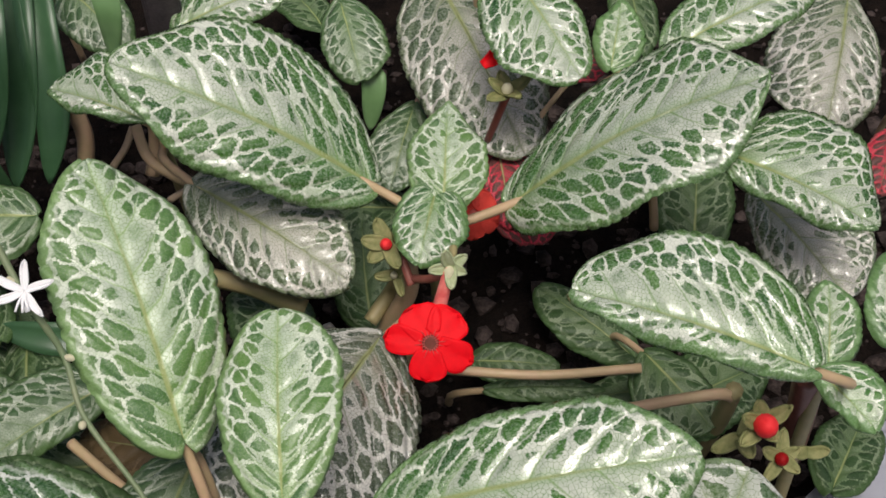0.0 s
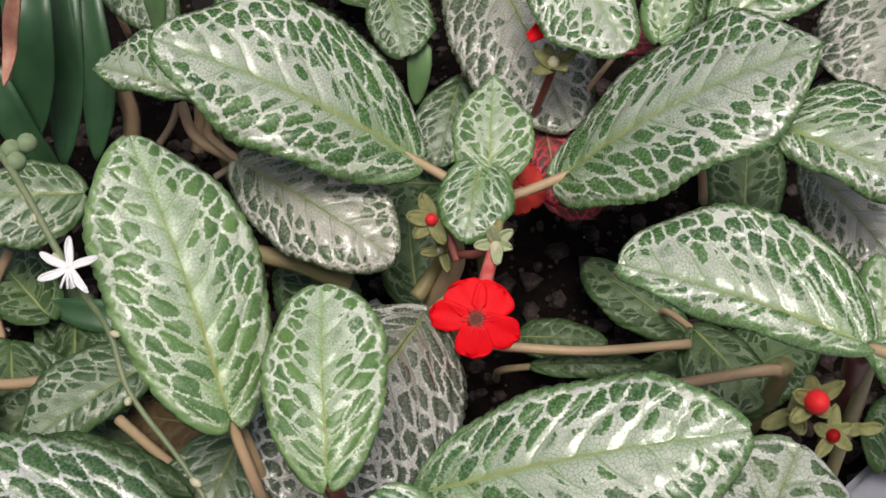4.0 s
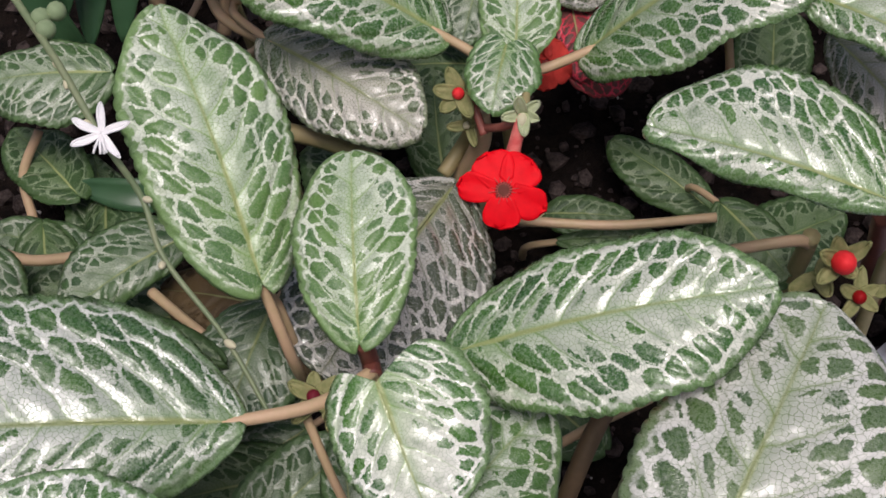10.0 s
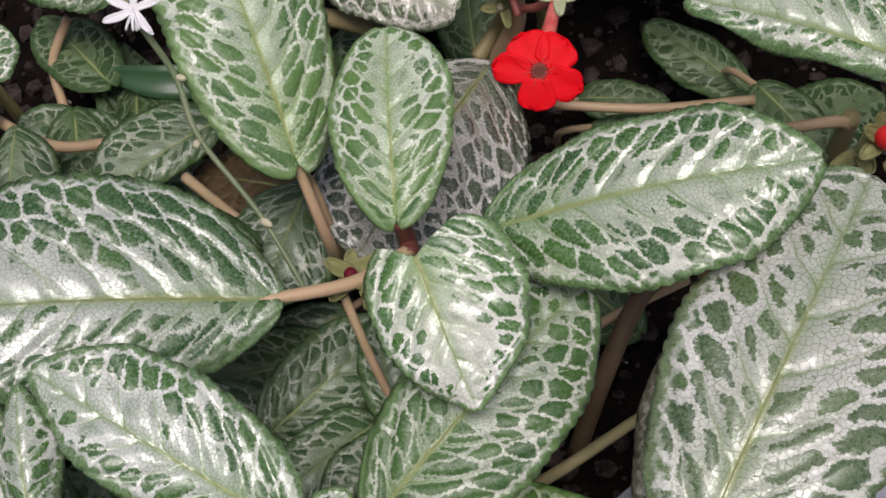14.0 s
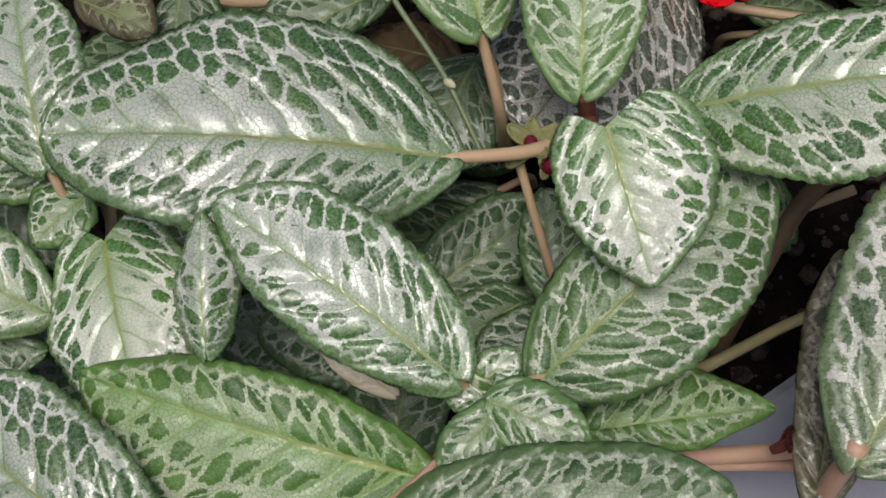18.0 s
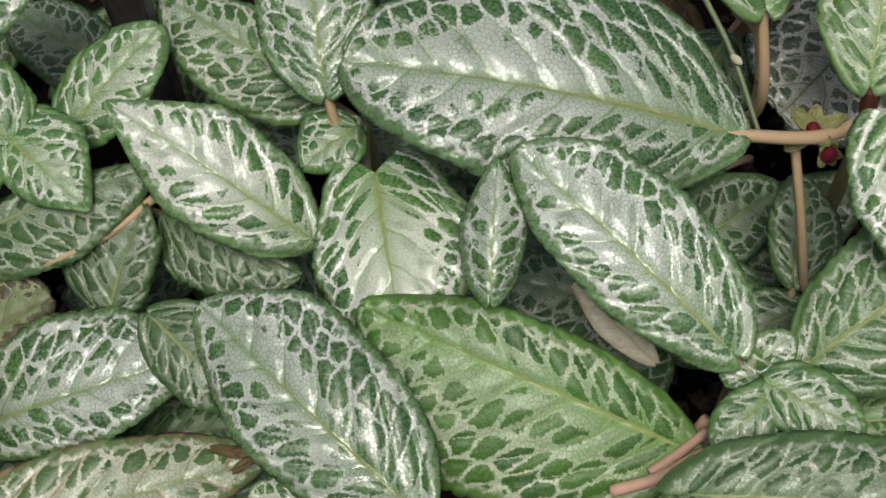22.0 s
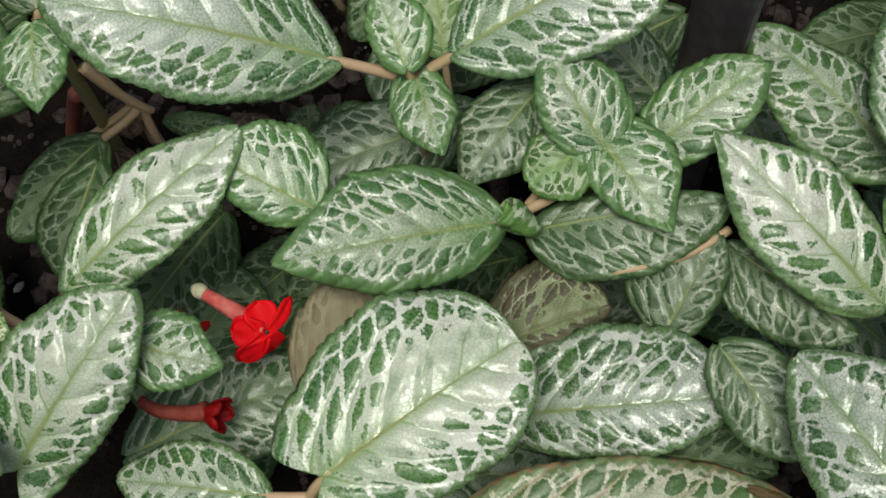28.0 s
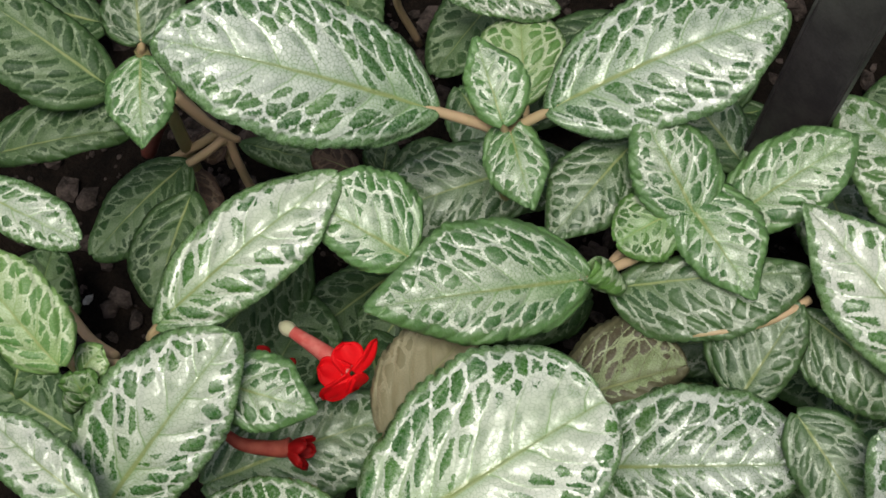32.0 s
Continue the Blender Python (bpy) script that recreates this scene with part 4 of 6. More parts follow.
stalk(j_plant, [(-0.0553, -0.1554, 0.0950), (-0.0613, -0.1641, 0.0800), (-0.0711, -0.1725, 0.0700)], 0.0014, 0.0016, 'pink')
stalk(j_plant, [(-0.0530, -0.1551, 0.0900), (-0.0586, -0.1617, 0.0700), (-0.0622, -0.1685, 0.0600)], 0.0014, 0.0016, 'pink')
stalk(d_plant, [(-0.0665, -0.0395, 0.0850), (-0.0602, -0.0441, 0.0850), (-0.0562, -0.0505, 0.0750), (-0.0542, -0.0514, 0.0500)], 0.0013, 0.0012, 'tan')
stalk(s_plant, [(-0.3792, -0.1532, 0.0600), (-0.3643, -0.1549, 0.0500), (-0.3620, -0.1549, 0.0300)], 0.0013, 0.0010, 'tan')
stalk(s_plant, [(-0.3749, -0.1656, 0.0400), (-0.3692, -0.1600, 0.0450), (-0.3643, -0.1549, 0.0500)], 0.0014, 0.0014, 'tan')
stalk(w_plant, [(-0.3814, -0.1589, 0.0500), (-0.3893, -0.1576, 0.0300), (-0.3960, -0.1577, 0.0100)], 0.0026, 0.0026, 'red')
stalk(l_plant, [(-0.3559, -0.2278, 0.0800), (-0.3460, -0.2311, 0.0800), (-0.3358, -0.2325, 0.0850)], 0.0014, 0.0014, 'tan')
stalk(t_plant, [(0.0189, 0.0961, 0.0520), (0.0217, 0.0933, 0.0660), (0.0242, 0.0923, 0.0770)], 0.0012, 0.0014, 'red')
stalk(o_plant, [(-0.2153, -0.1527, 0.0840), (-0.2045, -0.1450, 0.0870), (-0.1985, -0.1382, 0.0880), (-0.1942, -0.1304, 0.0880)], 0.001, 0.0012, 'tan')
stalk(c_plant, [(-0.1689, 0.0059, 0.0440), (-0.1560, -0.0023, 0.0450), (-0.1442, -0.0062, 0.0460), (-0.1297, -0.0055, 0.0470)], 0.0018, 0.0018, 'tan')
stalk(a_plant, [(-0.0059, 0.0244, 0.0660), (-0.0076, 0.0285, 0.0690), (-0.0099, 0.0330, 0.0720), (-0.0130, 0.0340, 0.0740)], 0.0014, 0.0013, 'red')
stalk(a_plant, [(0.0054, 0.0189, 0.0800), (-0.0003, 0.0210, 0.0740), (-0.0059, 0.0269, 0.0660)], 0.0013, 0.0014, 'red')
stalk(a_plant, [(0.0056, 0.0195, 0.0820), (0.0064, 0.0220, 0.0830), (0.0067, 0.0257, 0.0830)], 0.0013, 0.0013, 'olive')
stalk(r_plant, [(0.0997, -0.0253, 0.0950), (0.1038, -0.0206, 0.0700), (0.1090, -0.0125, 0.0300)], 0.004, 0.0048, 'darkred')
stalk(d_plant, [(-0.0328, -0.0705, 0.1080), (-0.0320, -0.0709, 0.1000), (-0.0310, -0.0752, 0.1000)], 0.0022, 0.0024, 'darkred')

stalk(w_plant, [(-0.3708, -0.1604, 0.0750), (-0.3643, -0.1592, 0.0660), (-0.3580, -0.1569, 0.0580), (-0.3557, -0.1554, 0.0550)], 0.0017, 0.0011, 'tan')
stalk(s_plant, [(-0.3589, -0.1559, 0.0560), (-0.3618, -0.1620, 0.0530), (-0.3658, -0.1677, 0.0500)], 0.0014, 0.0013, 'tan')
stalk(s_plant, [(-0.3591, -0.1559, 0.0560), (-0.3561, -0.1576, 0.0450), (-0.3553, -0.1553, 0.0200)], 0.0013, 0.0014, 'tan')
leaf(s_plant, (-0.3641, -0.1538, 0.0450), (-0.3680, -0.1609, 0.0420), (0.0000, -0.2149, 0.9766), 0.0055, 0.0055, 0.48, look_of='russet', petiole=False)
leaf(s_plant, (-0.3714, -0.1621, 0.0300), (-0.3567, -0.1747, 0.0260), (0.0000, -0.2149, 0.9766), 0.0062, 0.0062, 0.48, look_of='russet', petiole=False)
leaf(s_plant, (-0.3281, -0.1366, 0.0300), (-0.3424, -0.1393, 0.0320), (0.0000, -0.2149, 0.9766), 0.0058, 0.0058, 0.48, look_of='russet', petiole=False)
leaf(d_plant, (-0.0723, -0.0220, 0.0450), (-0.1048, -0.0136, 0.0400), (0.0000, -0.2149, 0.9766), 0.0105, 0.0105, 0.48, look_of='withered', petiole=False)

stalk(j_plant, [(-0.0553, -0.1652, 0.1015), (-0.0636, -0.1728, 0.1005), (-0.0724, -0.1771, 0.0970)], 0.0012, 0.0014, 'pink')
stalk(j_plant, [(-0.0551, -0.1593, 0.0985), (-0.0599, -0.1656, 0.0990), (-0.0653, -0.1717, 0.0985)], 0.0010, 0.0013, 'pink')
leaf(x_plant, (-0.3069, -0.2434, 0.0520), (-0.2714, -0.2017, 0.0600), (0.0000, -0.2149, 0.9766), 0.0150, 0.0150, 0.48, look_of='mid', petiole=False, point=0.2)
leaf(l_plant, (-0.3328, -0.2455, 0.0980), (-0.3356, -0.2437, 0.1030), (0.0000, -0.2149, 0.9766), 0.0042, 0.0042, 0.48, look_of='lush', petiole=False, point=0.5)
leaf(l_plant, (-0.3354, -0.2425, 0.0980), (-0.3330, -0.2354, 0.1030), (0.0000, -0.2149, 0.9766), 0.0046, 0.0046, 0.48, look_of='plain', petiole=False, point=0.5)
leaf(l_plant, (-0.3328, -0.2455, 0.0980), (-0.3294, -0.2422, 0.1030), (0.0000, -0.2149, 0.9766), 0.0040, 0.0040, 0.48, look_of='lush', petiole=False, point=0.5)
# leaves under the canopy; both their looks have shade put into the colour
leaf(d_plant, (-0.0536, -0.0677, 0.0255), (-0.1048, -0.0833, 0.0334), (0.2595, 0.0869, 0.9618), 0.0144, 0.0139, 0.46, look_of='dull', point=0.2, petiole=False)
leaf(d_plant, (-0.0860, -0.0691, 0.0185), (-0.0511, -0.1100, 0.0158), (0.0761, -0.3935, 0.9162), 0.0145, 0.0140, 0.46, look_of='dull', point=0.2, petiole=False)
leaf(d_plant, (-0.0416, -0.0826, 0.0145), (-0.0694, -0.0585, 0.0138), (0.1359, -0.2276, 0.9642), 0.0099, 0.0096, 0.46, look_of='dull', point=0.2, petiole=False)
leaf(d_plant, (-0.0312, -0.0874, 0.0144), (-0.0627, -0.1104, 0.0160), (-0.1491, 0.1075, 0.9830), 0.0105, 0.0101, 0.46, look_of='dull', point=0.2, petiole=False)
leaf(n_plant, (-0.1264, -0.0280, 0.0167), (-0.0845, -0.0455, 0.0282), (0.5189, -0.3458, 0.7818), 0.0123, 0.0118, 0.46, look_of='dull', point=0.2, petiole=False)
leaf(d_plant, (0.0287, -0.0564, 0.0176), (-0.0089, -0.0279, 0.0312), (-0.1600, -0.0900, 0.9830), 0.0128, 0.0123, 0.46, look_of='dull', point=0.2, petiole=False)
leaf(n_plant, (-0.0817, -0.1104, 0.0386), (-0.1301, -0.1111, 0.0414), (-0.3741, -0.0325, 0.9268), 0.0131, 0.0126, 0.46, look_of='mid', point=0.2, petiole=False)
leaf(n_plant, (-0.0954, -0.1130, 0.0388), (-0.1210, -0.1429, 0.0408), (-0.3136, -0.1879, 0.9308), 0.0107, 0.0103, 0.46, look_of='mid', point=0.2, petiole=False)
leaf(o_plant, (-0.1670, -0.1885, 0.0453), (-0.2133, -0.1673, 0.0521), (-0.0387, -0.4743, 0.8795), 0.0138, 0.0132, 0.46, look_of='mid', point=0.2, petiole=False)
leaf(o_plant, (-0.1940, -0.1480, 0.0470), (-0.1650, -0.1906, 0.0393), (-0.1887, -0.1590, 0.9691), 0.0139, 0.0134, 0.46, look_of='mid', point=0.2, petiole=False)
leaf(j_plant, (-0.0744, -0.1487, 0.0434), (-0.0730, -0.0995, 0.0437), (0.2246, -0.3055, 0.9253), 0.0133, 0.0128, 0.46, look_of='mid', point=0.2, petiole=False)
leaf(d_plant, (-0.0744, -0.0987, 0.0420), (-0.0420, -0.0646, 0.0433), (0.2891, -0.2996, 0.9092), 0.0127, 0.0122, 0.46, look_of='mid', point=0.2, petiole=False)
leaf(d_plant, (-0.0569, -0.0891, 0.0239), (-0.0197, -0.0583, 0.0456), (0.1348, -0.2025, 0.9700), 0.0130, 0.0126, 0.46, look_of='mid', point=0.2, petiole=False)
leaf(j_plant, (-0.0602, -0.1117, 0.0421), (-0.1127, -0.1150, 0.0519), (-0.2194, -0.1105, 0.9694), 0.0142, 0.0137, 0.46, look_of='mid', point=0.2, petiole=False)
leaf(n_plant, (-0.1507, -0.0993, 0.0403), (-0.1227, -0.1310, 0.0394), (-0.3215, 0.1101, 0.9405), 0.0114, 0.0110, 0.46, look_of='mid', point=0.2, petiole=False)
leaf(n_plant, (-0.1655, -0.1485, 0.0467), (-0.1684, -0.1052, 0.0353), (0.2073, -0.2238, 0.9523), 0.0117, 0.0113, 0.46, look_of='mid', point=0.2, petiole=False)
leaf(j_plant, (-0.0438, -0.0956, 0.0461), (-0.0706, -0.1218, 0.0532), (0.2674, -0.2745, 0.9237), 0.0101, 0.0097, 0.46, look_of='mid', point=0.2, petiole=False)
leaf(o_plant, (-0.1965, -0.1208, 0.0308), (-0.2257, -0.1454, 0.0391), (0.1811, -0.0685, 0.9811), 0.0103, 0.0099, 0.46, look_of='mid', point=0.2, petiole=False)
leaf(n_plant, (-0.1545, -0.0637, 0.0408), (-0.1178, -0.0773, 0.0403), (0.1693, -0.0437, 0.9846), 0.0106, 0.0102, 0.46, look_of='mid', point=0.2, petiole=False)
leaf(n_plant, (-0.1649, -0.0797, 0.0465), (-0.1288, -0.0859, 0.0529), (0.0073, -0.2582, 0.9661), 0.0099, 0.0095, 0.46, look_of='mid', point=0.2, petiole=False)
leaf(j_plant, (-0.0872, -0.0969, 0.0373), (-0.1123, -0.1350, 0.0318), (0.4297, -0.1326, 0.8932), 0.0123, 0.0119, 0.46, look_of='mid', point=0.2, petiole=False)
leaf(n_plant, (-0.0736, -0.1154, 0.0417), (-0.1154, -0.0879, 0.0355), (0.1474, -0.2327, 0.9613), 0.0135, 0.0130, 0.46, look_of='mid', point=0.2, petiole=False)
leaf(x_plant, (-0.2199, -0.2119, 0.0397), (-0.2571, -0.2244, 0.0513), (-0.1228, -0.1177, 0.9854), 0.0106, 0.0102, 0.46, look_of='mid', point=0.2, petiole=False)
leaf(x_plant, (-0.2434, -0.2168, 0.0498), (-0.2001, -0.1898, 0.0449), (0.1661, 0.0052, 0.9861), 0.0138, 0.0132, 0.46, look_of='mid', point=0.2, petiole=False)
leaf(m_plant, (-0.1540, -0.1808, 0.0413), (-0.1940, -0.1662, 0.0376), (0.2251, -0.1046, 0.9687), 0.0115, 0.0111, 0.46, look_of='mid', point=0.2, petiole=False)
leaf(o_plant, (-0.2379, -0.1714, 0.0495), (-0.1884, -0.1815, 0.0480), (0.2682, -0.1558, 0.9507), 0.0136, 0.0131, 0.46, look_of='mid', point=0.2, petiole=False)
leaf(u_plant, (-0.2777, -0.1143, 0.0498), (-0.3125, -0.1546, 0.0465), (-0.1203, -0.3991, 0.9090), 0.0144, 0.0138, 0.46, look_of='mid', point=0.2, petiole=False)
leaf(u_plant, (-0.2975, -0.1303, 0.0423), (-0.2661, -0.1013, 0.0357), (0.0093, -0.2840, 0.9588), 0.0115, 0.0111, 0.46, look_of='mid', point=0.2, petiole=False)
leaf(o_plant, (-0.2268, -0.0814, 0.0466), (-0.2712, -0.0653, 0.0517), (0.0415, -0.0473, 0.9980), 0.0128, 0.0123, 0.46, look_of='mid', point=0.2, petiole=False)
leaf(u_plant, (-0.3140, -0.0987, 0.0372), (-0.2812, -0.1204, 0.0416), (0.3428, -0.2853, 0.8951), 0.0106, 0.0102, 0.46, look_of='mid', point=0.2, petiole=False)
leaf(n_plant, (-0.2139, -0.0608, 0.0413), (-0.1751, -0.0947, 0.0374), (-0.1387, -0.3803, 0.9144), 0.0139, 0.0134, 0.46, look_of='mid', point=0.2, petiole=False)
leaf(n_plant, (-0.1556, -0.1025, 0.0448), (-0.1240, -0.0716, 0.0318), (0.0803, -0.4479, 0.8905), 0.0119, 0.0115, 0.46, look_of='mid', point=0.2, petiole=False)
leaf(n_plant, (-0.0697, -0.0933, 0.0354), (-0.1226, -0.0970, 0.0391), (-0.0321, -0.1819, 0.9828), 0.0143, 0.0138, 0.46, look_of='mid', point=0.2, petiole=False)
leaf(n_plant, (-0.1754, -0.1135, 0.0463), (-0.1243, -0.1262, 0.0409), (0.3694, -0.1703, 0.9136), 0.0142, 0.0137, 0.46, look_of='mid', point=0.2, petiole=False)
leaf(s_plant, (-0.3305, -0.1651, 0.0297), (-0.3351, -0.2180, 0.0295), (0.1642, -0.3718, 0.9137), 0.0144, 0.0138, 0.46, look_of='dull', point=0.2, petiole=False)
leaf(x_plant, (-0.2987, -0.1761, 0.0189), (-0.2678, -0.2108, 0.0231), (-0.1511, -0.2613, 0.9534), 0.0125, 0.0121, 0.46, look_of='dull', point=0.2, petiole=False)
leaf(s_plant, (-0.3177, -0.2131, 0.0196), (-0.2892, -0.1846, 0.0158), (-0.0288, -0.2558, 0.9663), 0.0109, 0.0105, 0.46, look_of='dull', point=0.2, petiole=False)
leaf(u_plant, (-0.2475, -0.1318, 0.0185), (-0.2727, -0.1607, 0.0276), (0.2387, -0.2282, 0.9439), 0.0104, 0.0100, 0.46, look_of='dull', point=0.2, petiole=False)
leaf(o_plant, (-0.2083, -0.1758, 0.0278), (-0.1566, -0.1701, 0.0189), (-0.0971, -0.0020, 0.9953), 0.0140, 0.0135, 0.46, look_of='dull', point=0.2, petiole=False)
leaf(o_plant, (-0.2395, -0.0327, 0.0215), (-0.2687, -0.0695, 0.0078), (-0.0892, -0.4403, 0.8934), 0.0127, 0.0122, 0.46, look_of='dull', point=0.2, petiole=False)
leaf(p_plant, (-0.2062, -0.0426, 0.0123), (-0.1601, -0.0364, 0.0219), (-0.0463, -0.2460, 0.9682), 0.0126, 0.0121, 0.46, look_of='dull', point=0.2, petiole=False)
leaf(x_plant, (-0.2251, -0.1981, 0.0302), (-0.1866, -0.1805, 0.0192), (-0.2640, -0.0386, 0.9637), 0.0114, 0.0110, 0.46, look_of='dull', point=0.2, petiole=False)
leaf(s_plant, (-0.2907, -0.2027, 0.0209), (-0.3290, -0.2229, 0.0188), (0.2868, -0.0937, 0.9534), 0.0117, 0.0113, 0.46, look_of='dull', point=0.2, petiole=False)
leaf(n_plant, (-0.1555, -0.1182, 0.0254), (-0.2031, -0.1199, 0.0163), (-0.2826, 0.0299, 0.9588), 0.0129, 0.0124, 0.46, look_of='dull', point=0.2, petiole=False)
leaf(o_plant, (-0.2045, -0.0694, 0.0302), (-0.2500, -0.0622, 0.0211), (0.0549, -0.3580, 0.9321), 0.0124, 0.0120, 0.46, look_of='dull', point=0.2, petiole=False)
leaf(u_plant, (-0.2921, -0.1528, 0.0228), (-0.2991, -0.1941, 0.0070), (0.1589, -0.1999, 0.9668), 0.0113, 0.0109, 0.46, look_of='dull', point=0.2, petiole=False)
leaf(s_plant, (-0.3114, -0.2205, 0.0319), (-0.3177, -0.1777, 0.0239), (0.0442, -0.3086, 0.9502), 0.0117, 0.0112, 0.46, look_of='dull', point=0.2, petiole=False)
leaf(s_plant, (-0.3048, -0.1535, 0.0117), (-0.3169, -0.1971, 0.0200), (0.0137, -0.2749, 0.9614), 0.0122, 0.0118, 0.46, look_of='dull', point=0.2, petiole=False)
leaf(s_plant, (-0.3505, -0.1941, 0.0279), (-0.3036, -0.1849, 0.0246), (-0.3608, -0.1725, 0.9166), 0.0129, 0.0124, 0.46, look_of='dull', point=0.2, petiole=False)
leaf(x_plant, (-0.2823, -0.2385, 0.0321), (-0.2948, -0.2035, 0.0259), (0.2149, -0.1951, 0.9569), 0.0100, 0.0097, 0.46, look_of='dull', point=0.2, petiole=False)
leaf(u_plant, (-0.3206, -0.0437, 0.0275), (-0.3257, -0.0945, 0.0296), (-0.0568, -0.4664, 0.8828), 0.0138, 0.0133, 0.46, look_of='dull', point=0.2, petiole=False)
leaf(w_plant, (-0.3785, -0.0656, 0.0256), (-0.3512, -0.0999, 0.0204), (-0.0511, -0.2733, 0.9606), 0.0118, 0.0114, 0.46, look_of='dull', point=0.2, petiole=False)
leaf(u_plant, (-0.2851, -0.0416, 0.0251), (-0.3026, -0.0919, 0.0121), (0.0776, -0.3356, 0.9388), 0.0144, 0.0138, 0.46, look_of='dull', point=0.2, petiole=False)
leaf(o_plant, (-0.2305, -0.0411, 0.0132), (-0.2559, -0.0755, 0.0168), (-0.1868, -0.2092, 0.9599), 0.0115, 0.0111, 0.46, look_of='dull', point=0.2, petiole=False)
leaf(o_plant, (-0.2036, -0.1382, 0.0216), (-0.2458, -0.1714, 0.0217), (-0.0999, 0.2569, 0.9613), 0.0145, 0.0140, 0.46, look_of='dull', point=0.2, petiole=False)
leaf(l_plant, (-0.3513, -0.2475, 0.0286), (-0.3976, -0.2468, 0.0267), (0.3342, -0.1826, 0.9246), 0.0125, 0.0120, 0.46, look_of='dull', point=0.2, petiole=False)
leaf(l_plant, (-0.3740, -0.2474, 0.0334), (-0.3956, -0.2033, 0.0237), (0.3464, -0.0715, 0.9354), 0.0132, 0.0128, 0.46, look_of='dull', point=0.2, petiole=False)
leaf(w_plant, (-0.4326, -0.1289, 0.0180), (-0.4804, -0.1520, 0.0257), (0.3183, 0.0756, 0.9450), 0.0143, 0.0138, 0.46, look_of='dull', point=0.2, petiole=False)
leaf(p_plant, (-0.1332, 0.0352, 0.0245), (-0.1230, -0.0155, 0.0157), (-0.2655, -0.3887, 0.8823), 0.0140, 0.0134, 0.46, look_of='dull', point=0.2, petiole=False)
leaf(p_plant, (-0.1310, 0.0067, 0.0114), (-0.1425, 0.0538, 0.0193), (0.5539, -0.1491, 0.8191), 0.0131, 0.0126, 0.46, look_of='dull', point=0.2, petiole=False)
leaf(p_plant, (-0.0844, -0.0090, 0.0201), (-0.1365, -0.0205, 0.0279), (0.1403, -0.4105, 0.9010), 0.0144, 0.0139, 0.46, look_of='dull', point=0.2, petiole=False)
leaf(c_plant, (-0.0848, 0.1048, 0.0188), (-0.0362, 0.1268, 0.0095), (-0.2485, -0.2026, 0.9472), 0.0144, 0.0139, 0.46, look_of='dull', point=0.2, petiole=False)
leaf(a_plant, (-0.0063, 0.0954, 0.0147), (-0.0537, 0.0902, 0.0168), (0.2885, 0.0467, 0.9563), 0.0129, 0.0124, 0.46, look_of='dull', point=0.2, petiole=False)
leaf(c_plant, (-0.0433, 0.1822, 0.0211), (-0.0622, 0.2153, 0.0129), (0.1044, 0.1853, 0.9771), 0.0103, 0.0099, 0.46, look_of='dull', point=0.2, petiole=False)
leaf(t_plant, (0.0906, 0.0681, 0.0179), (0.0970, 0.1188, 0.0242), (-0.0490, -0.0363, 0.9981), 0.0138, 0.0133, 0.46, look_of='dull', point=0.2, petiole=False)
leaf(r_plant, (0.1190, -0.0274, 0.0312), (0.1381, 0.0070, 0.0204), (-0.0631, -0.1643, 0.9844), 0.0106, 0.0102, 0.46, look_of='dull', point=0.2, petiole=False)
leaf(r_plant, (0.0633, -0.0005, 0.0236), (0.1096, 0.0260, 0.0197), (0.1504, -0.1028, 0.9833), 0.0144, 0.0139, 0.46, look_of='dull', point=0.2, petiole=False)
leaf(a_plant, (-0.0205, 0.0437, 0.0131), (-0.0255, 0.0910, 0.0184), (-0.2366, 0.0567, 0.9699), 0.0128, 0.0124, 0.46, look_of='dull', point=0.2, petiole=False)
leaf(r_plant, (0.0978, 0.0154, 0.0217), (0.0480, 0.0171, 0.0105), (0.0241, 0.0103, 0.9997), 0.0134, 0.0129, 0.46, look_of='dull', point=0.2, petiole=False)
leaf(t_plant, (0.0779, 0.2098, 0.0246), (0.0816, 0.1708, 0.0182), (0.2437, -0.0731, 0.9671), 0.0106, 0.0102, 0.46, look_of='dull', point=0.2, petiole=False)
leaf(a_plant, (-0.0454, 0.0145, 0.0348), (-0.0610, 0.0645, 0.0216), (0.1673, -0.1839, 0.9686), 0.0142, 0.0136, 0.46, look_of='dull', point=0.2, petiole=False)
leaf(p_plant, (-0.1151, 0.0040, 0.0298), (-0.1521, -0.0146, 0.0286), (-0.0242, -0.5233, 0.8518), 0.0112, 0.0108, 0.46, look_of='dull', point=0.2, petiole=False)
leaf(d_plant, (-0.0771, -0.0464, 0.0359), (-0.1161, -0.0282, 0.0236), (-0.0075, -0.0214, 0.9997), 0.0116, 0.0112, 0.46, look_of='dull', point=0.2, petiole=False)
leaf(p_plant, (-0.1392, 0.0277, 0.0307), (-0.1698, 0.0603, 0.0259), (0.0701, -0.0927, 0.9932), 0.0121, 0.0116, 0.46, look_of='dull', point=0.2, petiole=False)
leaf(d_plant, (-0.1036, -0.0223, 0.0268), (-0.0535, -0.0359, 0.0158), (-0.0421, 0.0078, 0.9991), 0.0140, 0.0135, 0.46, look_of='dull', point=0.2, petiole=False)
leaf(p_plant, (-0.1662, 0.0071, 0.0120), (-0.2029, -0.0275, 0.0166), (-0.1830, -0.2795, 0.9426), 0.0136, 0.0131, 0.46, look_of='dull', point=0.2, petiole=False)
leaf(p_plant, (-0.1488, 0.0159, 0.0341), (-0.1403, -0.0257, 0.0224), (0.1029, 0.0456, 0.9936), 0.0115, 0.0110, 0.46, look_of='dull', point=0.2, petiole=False)
